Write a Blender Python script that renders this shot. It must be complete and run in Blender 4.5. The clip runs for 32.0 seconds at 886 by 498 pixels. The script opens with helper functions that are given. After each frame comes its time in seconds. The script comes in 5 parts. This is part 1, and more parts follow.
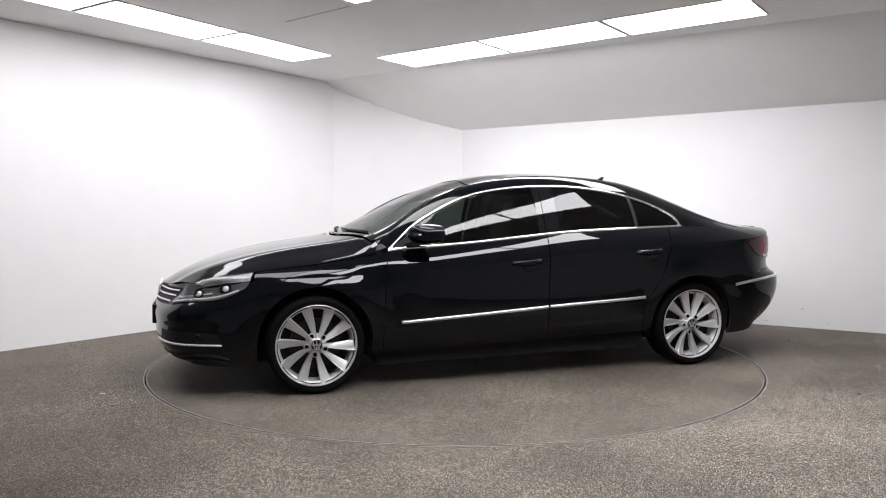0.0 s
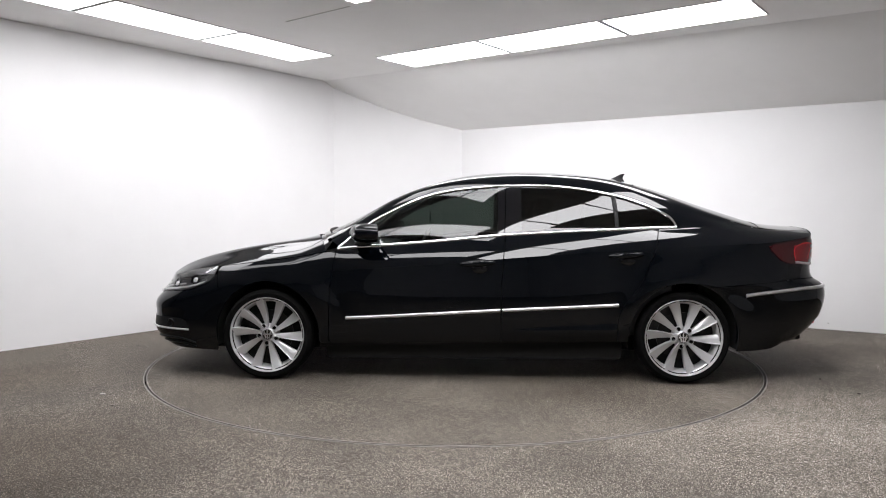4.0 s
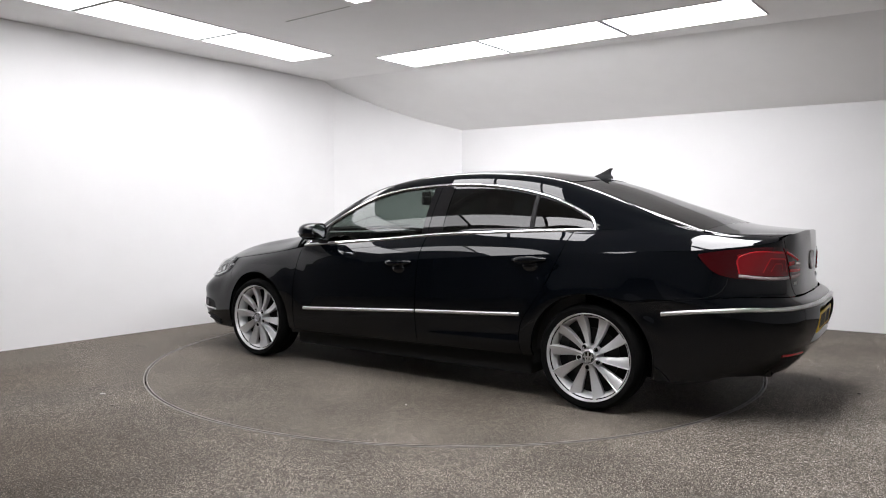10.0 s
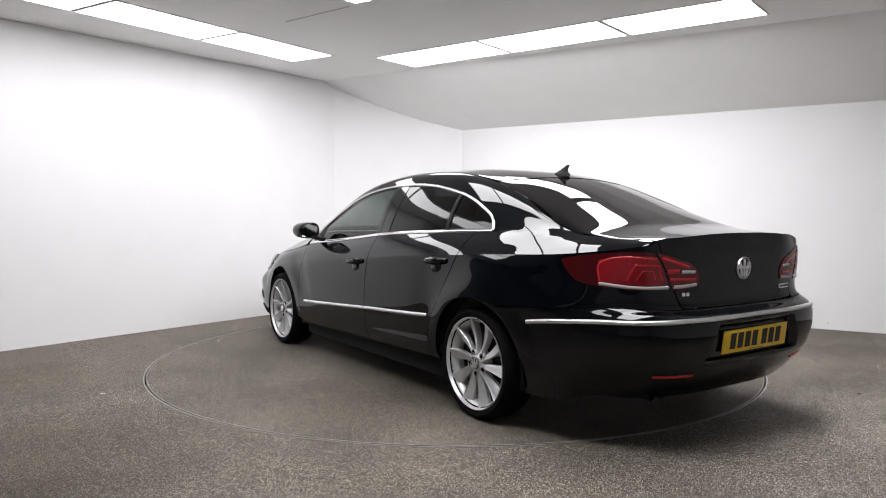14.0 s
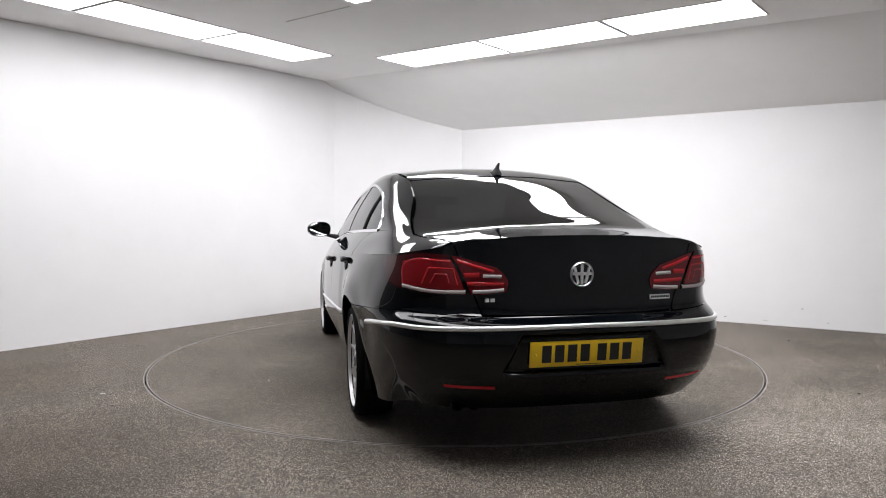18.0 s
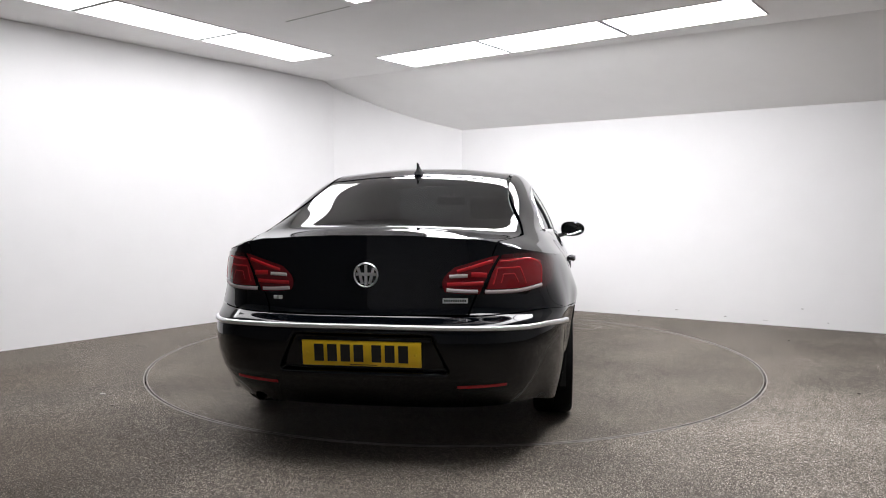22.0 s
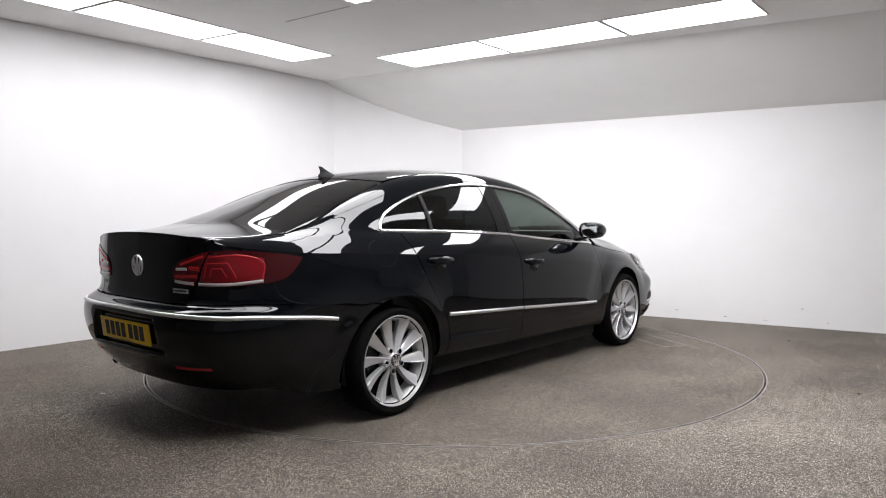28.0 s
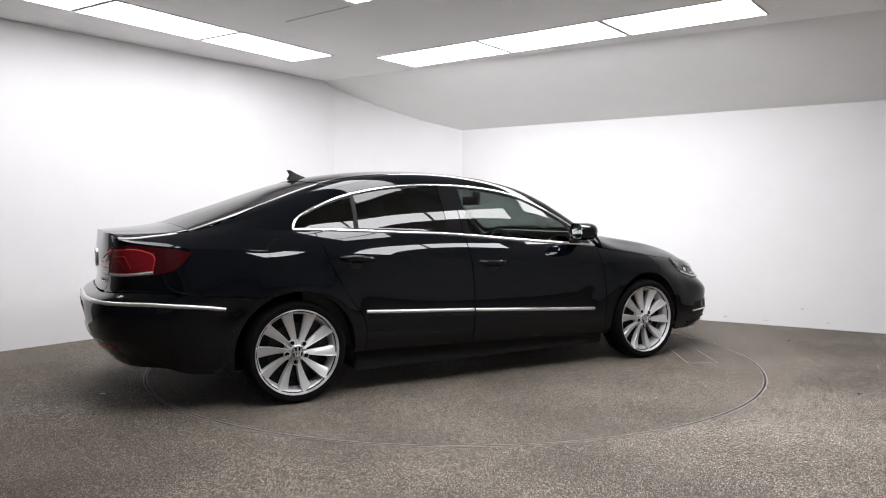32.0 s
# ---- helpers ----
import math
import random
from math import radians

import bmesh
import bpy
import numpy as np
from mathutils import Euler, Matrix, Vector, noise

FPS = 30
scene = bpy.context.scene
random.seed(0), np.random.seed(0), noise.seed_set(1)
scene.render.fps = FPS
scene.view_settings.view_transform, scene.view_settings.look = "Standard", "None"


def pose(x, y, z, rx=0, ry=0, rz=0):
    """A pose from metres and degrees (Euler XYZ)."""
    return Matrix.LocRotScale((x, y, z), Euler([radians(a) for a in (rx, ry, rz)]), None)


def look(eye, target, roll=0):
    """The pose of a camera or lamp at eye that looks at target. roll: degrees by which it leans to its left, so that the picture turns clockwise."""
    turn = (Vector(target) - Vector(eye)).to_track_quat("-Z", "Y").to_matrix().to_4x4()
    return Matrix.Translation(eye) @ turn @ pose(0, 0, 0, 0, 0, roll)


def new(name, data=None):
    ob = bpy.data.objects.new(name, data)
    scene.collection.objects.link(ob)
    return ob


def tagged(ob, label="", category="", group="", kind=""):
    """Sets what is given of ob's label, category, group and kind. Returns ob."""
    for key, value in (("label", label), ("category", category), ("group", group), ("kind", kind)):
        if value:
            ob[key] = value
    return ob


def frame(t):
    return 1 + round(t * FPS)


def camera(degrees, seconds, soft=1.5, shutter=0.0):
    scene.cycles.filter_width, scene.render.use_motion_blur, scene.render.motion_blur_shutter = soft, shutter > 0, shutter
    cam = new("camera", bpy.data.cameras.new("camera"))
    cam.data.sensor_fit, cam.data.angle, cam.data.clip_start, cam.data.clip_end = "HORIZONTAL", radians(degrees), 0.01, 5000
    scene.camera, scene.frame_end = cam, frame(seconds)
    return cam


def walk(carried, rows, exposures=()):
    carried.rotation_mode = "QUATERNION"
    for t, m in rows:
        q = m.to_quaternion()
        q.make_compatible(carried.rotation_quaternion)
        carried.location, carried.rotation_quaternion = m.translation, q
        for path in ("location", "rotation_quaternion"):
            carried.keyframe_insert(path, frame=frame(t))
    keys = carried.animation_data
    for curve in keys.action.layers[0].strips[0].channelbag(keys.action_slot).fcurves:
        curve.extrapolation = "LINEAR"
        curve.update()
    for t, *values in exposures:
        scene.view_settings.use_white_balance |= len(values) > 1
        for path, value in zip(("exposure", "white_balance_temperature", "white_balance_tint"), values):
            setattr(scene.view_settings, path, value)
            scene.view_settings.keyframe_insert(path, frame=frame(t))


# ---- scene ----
# A car on a slowly turning floor disc in a white photo booth; the camera stands still.
# World: the disc's centre is the origin, the camera stands at -y. Car space: x forward, y to its left.

cam = camera(63.93, 32.0, soft=1.05)
CAM = look((0.0, -5.533, 1.0966), (-0.0146 * 10, -5.533 + 9.987, 1.0966 - 0.4955), -0.03)
walk(cam, [(0.0, CAM), (32.0, CAM)], exposures=[(0.0, 0.0), (32.0, 0.0)])

# heading of the car (degrees) at the seconds given
TURN = [(0, 199.08), (3, 183.2), (6, 167.52), (9, 151.78), (10, 146.5), (13, 130.57), (17, 109.18), (19, 98.41),
        (21, 87.58), (23, 76.85), (25, 66.16), (28, 50.3), (30, 39.92), (32, 29.5)]
AXIS = (0.157, -0.039)          # the disc's centre in car space
DISC_R = 2.234

# ---- the booth's plan: from its rounded corner, a runs along one wall, b along the other
def unit(x, y):
    n = math.hypot(x, y)
    return Vector((x / n, y / n, 0))


WALL_L0, WALL_L1 = Vector((-3.62, 0.03, 0)), Vector((-2.10, 2.00, 0))
WALL_R0, WALL_R1 = Vector((1.65, 2.32, 0)), Vector((3.95, 0.96, 0))
DA = (WALL_L0 - WALL_L1).normalized()      # along the long wall, away from the corner
DB = (WALL_R1 - WALL_R0).normalized()      # along the other wall, away from the corner


def meet(p, d, q, e):
    s = ((q.x - p.x) * e.y - (q.y - p.y) * e.x) / (d.x * e.y - d.y * e.x)
    return p + d * s


CORNER = meet(WALL_L0, DA, WALL_R0, DB)
H_FLAT, H_LOW = 2.64, 2.12
LONG_A, LONG_B = 9.2, 8.3
WHITE_A = 5.3                               # the long wall is white up to here, dark beyond
CREASE = 1.22                               # the flat ceiling ends this far from the low wall


def at(a, b, z=0.0):
    v = CORNER + DA * a + DB * b
    return Vector((v.x, v.y, z))


# ---- light
world = bpy.data.worlds.new("world")
scene.world = world
world.use_nodes = True
world.node_tree.nodes["Background"].inputs[0].default_value = (0.5, 0.5, 0.52, 1)
world.node_tree.nodes["Background"].inputs[1].default_value = 0.02
PANEL_GLOW = 21.0


# ---- materials
def nodes_of(name):
    m = bpy.data.materials.new(name)
    m.use_nodes = True
    return m, m.node_tree.nodes, m.node_tree.links, m.node_tree.nodes["Principled BSDF"]


def plain(name, colour, rough=0.5, metal=0.0, spec=0.5, grain=0.0, scale=60.0, bump=0.0, coat=0.0):
    m, n, l, b = nodes_of(name)
    b.inputs["Roughness"].default_value = rough
    b.inputs["Metallic"].default_value = metal
    b.inputs["Specular IOR Level"].default_value = spec
    b.inputs["Coat Weight"].default_value = coat
    b.inputs["Coat Roughness"].default_value = 0.02
    b.inputs["Base Color"].default_value = (*colour, 1)
    if grain or bump:
        tc = n.new("ShaderNodeTexCoord")
        tx = n.new("ShaderNodeTexNoise")
        tx.inputs["Scale"].default_value = scale
        tx.inputs["Detail"].default_value = 5
        l.new(tc.outputs["Object"], tx.inputs["Vector"])
        if grain:
            mp = n.new("ShaderNodeMapRange")
            mp.inputs["From Min"].default_value, mp.inputs["From Max"].default_value = 0.3, 0.7
            mp.inputs["To Min"].default_value, mp.inputs["To Max"].default_value = 1 - grain, 1 + grain
            l.new(tx.outputs["Fac"], mp.inputs["Value"])
            mx = n.new("ShaderNodeVectorMath")
            mx.operation = "SCALE"
            mx.inputs[0].default_value = colour
            l.new(mp.outputs["Result"], mx.inputs["Scale"])
            l.new(mx.outputs["Vector"], b.inputs["Base Color"])
        if bump:
            bp = n.new("ShaderNodeBump")
            bp.inputs["Strength"].default_value = bump
            bp.inputs["Distance"].default_value = 0.004
            l.new(tx.outputs["Fac"], bp.inputs["Height"])
            l.new(bp.outputs["Normal"], b.inputs["Normal"])
    return m


def speckled(name, base, light, dark, rough, patches=()):
    """Bound stone-chip flooring: fine chips in a resin, broad wear, and patches (x, y, radius, colour) of dirt, darker
    tone or painted light.
    """
    m, n, l, b = nodes_of(name)
    tc = n.new("ShaderNodeTexCoord")
    vo = n.new("ShaderNodeTexVoronoi")
    vo.inputs["Scale"].default_value = 330
    l.new(tc.outputs["Object"], vo.inputs["Vector"])
    ramp = n.new("ShaderNodeValToRGB")
    e = ramp.color_ramp.elements
    e[0].position, e[0].color = 0.0, (*dark, 1)
    e[1].position, e[1].color = 1.0, (*light, 1)
    for p, c in ((0.3, tuple(0.7 * q for q in base)), (0.55, base), (0.8, tuple(1.9 * q for q in base))):
        k = e.new(p)
        k.color = (*c, 1)
    sep = n.new("ShaderNodeSeparateColor")
    l.new(vo.outputs["Color"], sep.inputs[0])
    l.new(sep.outputs[0], ramp.inputs["Fac"])
    broad = n.new("ShaderNodeTexNoise")
    broad.inputs["Scale"].default_value = 1.3
    broad.inputs["Detail"].default_value = 6
    l.new(tc.outputs["Object"], broad.inputs["Vector"])
    mp = n.new("ShaderNodeMapRange")
    mp.inputs["From Min"].default_value, mp.inputs["From Max"].default_value = 0.3, 0.7
    mp.inputs["To Min"].default_value, mp.inputs["To Max"].default_value = 0.72, 1.2
    l.new(broad.outputs["Fac"], mp.inputs["Value"])
    mid = n.new("ShaderNodeTexNoise")
    mid.inputs["Scale"].default_value = 22
    mid.inputs["Detail"].default_value = 4
    l.new(tc.outputs["Object"], mid.inputs["Vector"])
    mp2 = n.new("ShaderNodeMapRange")
    mp2.inputs["From Min"].default_value, mp2.inputs["From Max"].default_value = 0.3, 0.7
    mp2.inputs["To Min"].default_value, mp2.inputs["To Max"].default_value = 0.88, 1.12
    l.new(mid.outputs["Fac"], mp2.inputs["Value"])
    mul = n.new("ShaderNodeMath")
    mul.operation = "MULTIPLY"
    l.new(mp.outputs["Result"], mul.inputs[0])
    l.new(mp2.outputs["Result"], mul.inputs[1])
    mx = n.new("ShaderNodeVectorMath")
    mx.operation = "SCALE"
    l.new(ramp.outputs["Color"], mx.inputs[0])
    l.new(mul.outputs["Value"], mx.inputs["Scale"])
    colour = mx.outputs["Vector"]
    ragged = n.new("ShaderNodeTexNoise")
    ragged.inputs["Scale"].default_value = 1.7
    ragged.inputs["Detail"].default_value = 7
    ragged.inputs["Roughness"].default_value = 0.62
    l.new(tc.outputs["Object"], ragged.inputs["Vector"])
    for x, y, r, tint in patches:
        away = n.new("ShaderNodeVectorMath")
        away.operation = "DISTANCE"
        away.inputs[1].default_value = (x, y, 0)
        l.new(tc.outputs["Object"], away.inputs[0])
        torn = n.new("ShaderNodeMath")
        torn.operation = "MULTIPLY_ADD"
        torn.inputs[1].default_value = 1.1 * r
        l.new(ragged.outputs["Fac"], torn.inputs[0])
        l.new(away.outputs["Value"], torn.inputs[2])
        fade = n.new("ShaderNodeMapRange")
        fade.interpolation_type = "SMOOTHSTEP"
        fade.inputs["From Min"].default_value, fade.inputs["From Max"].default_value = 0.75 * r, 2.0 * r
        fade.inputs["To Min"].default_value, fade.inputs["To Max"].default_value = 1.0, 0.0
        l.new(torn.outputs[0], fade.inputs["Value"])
        stain_light = n.new("ShaderNodeMix")
        stain_light.data_type, stain_light.blend_type = "RGBA", "MULTIPLY"
        l.new(fade.outputs["Result"], stain_light.inputs[0])
        l.new(colour, stain_light.inputs[6])
        stain_light.inputs[7].default_value = (*tint, 1)
        colour = stain_light.outputs[2]
    l.new(colour, b.inputs["Base Color"])
    b.inputs["Roughness"].default_value = rough
    b.inputs["Specular IOR Level"].default_value = 0.12
    bp = n.new("ShaderNodeBump")
    bp.inputs["Strength"].default_value = 0.6
    bp.inputs["Distance"].default_value = 0.003
    l.new(vo.outputs["Distance"], bp.inputs["Height"])
    l.new(bp.outputs["Normal"], b.inputs["Normal"])
    return m


def glass(name, tint, ior=1.5):
    """A thin tinted pane: mirror by its gloss, the rest passes straight on."""
    m, n, l, b = nodes_of(name)
    n.remove(b)
    t = n.new("ShaderNodeBsdfTransparent")
    t.inputs[0].default_value = (*tint, 1)
    g = n.new("ShaderNodeBsdfGlossy")
    g.inputs["Roughness"].default_value = 0.0
    lw = n.new("ShaderNodeLayerWeight")          # gloss rises towards grazing angles, alike from both sides
    lw.inputs["Blend"].default_value = 0.5
    pw = n.new("ShaderNodeMath")
    pw.operation = "POWER"
    pw.inputs[1].default_value = 5.0
    l.new(lw.outputs["Facing"], pw.inputs[0])
    f = n.new("ShaderNodeMapRange")
    f.inputs["To Min"].default_value = ((ior - 1) / (ior + 1)) ** 2 * 1.1
    l.new(pw.outputs[0], f.inputs["Value"])
    x = n.new("ShaderNodeMixShader")
    l.new(f.outputs[0], x.inputs[0])
    l.new(t.outputs[0], x.inputs[1])
    l.new(g.outputs[0], x.inputs[2])
    l.new(x.outputs[0], n["Material Output"].inputs[0])
    return m


def glowing(name, colour, strength):
    m, n, l, b = nodes_of(name)
    b.inputs["Base Color"].default_value = (*colour, 1)
    b.inputs["Emission Color"].default_value = (*colour, 1)
    b.inputs["Emission Strength"].default_value = strength
    return m


M_WALL = plain("white_wall_paint", (0.81, 0.805, 0.81), 0.6, grain=0.015, scale=3, bump=0.03)
M_DARK = plain("charcoal_wall_paint", (0.15, 0.15, 0.155), 0.8, grain=0.1, scale=4)
M_GREY = plain("grey_wall_paint", (0.45, 0.45, 0.46), 0.8, grain=0.1, scale=4)
M_CEIL = plain("ceiling_paint", (0.95, 0.945, 0.94), 0.7, grain=0.015, scale=4, bump=0.02)
# front left is darker; the pale front-right patch puts brighter light into the colour
M_FLOOR = speckled("stone_chip_floor", (0.100, 0.085, 0.069), (0.60, 0.555, 0.50), (0.022, 0.018, 0.014), 0.65,
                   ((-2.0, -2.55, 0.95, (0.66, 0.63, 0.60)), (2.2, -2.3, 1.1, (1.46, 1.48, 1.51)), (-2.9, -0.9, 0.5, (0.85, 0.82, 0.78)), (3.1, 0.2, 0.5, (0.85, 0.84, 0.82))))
M_DISC = speckled("stone_chip_disc", (0.104, 0.089, 0.072), (0.45, 0.42, 0.38), (0.028, 0.023, 0.018), 0.65,
                  ((-0.9, 1.1, 0.6, (0.82, 0.80, 0.78)), (1.2, -0.9, 0.45, (0.85, 0.83, 0.80))))
M_STEEL = plain("worn_steel", (0.30, 0.28, 0.26), 0.5, 0.3, grain=0.25, scale=30)
M_GAP = plain("black_gap", (0.004, 0.004, 0.004), 0.9)
M_GLOW = glowing("light_diffuser", (0.985, 0.975, 1.0), PANEL_GLOW * 0.92)
M_GLOW_OLD = glowing("aged_light_diffuser", (0.985, 0.975, 1.0), PANEL_GLOW * 0.40)
M_GLOW_LOW = glowing("worn_light_diffuser", (0.985, 0.975, 1.0), PANEL_GLOW * 0.28)
M_GLOW_NEW = glowing("fresh_light_diffuser", (0.985, 0.975, 1.0), PANEL_GLOW * 0.85)
M_GLOW_MID = glowing("dulled_light_diffuser", (0.985, 0.975, 1.0), PANEL_GLOW * 0.58)
M_FRAME = plain("pale_light_frame", (0.50, 0.50, 0.51), 0.5)
M_TRIM_W = plain("white_aluminium", (0.7, 0.7, 0.7), 0.4)
M_PAINT = plain("deep_black_paint", (0.0011, 0.0017, 0.0029), 0.02, 0.0, 0.36)
M_CHROME = plain("chrome", (0.82, 0.82, 0.84), 0.08, 1.0)
M_SATIN = plain("bright_trim", (0.85, 0.85, 0.87), 0.3, 1.0)
M_ALLOY = plain("silver_alloy", (0.62, 0.62, 0.63), 0.36, 0.5, grain=0.03, scale=40)
M_ALLOY_D = plain("dark_alloy", (0.20, 0.20, 0.205), 0.45, 0.9)
M_RUBBER = plain("tyre_rubber", (0.004, 0.004, 0.004), 0.85, 0, 0.1, grain=0.25, scale=50, bump=0.2)
M_PLASTIC = plain("black_plastic", (0.008, 0.008, 0.009), 0.6, 0, 0.22, grain=0.2, scale=90)
M_GLOSSB = plain("gloss_black", (0.004, 0.004, 0.005), 0.02)
M_GLASS_F = glass("green_tinted_glass", (0.165, 0.198, 0.182))
M_GLASS_W = glass("windscreen_glass", (0.76, 0.82, 0.79))
M_GLASS_R = glass("privacy_glass", (0.020, 0.022, 0.024))
M_CLEAR = glass("clear_lens", (0.9, 0.9, 0.9))
M_REDIN = plain("red_reflector", (0.46, 0.014, 0.02), 0.12, 0.0)
M_REDK = plain("inner_red_plastic", (0.20, 0.006, 0.010), 0.05)
M_LAMPH = plain("lamp_housing", (0.12, 0.12, 0.125), 0.25, 0.5)
M_REDD = plain("dark_red_plastic", (0.115, 0.004, 0.007), 0.03)
M_REDW = plain("wine_red_plastic", (0.040, 0.0022, 0.0035), 0.03)
M_WHITEL = plain("pale_lens", (0.52, 0.44, 0.44), 0.2)
M_LAMP = plain("lamp_reflector", (0.82, 0.82, 0.84), 0.25, 0.45)
M_SILVER = plain("satin_silver", (0.55, 0.55, 0.57), 0.35, 0.7)
M_YELLOW = plain("plate_yellow", (0.88, 0.58, 0.02), 0.35, grain=0.04, scale=20)
M_INK = plain("plate_black", (0.01, 0.01, 0.01), 0.5)
M_SEAT = plain("black_leather", (0.02, 0.02, 0.021), 0.5, grain=0.15, scale=30, bump=0.1)
M_LINER = plain("pale_headlining", (0.35, 0.35, 0.33), 0.9, grain=0.05, scale=50)
M_CHALK = plain("chalk_mark", (0.45, 0.43, 0.40), 0.9, grain=0.3, scale=60)
M_SPECK = plain("pale_fleck", (0.55, 0.53, 0.5), 0.8)
M_CRUMB = plain("dark_crumb", (0.03, 0.026, 0.022), 0.9)
M_SCUFF = plain("scuff", (0.45, 0.44, 0.43), 0.8, grain=0.3, scale=40)


# ---- mesh helpers
def mesh_of(name, verts, faces, mat, normals=None, smooth=True):
    me = bpy.data.meshes.new(name)
    me.from_pydata([tuple(map(float, v)) for v in verts], [], faces)
    me.materials.append(mat)
    me.polygons.foreach_set("use_smooth", [smooth] * len(me.polygons))
    me.update()
    if normals is not None:
        me.normals_split_custom_set(normals)
    return me


def part(name, bm, material, parent, label="", smooth=None):
    """Links a bmesh, or a mesh, as one object under a thing or a part."""
    if isinstance(bm, bpy.types.Mesh):
        me = bm
    else:
        me = bpy.data.meshes.new(name)
        bmesh.ops.recalc_face_normals(bm, faces=bm.faces)
        bm.to_mesh(me)
        bm.free()
        me.materials.append(material)
        if smooth is not None:
            soften(me, smooth)
    ob = new(name, me)
    ob.parent = parent
    if label:
        ob["label"] = label
    return ob


def soften(me, angle=35):
    me.polygons.foreach_set("use_smooth", [True] * len(me.polygons))
    me.set_sharp_from_angle(angle=radians(angle))


def box(bm, x0, x1, y0, y1, z0, z1, bevel=0.0, m=None):
    r = bmesh.ops.create_cube(bm, size=1)
    vs = r["verts"]
    for v in vs:
        v.co = Vector(((x0 + x1) / 2 + v.co.x * (x1 - x0), (y0 + y1) / 2 + v.co.y * (y1 - y0), (z0 + z1) / 2 + v.co.z * (z1 - z0)))
    if bevel:
        es = list({e for v in vs for e in v.link_edges})
        g = bmesh.ops.bevel(bm, geom=es, offset=bevel, segments=2, affect="EDGES", profile=0.5)
        vs = list({v for f in g["faces"] for v in f.verts} | {v for v in vs if v.is_valid})
    if m is not None:
        for v in vs:
            v.co = m @ v.co
    return vs


def prism(pts, z0, z1):
    """An upright prism over a plan polygon."""
    bm = bmesh.new()
    lo = [bm.verts.new((p[0], p[1], z0)) for p in pts]
    hi = [bm.verts.new((p[0], p[1], z1)) for p in pts]
    n = len(pts)
    bm.faces.new(lo[::-1])
    bm.faces.new(hi)
    for i in range(n):
        bm.faces.new((lo[i], lo[(i + 1) % n], hi[(i + 1) % n], hi[i]))
    return bm


def lathe(profile, segs=48, closed=True):
    """Turned about the y axis; the profile lists (radius, y)."""
    bm = bmesh.new()
    rings = []
    for k in range(segs):
        a = 2 * math.pi * k / segs
        rings.append([bm.verts.new((r * math.cos(a), y, r * math.sin(a))) for r, y in profile])
    n = len(profile)
    for k in range(segs):
        p, q = rings[k], rings[(k + 1) % segs]
        for i in range(n if closed else n - 1):
            bm.faces.new((p[i], p[(i + 1) % n], q[(i + 1) % n], q[i]))
    return bm


def structure(name, bm, mat, label, smooth=None):
    return tagged(part(name, bm, mat, None, "", smooth), label, name.split("_")[0], "", "structure")


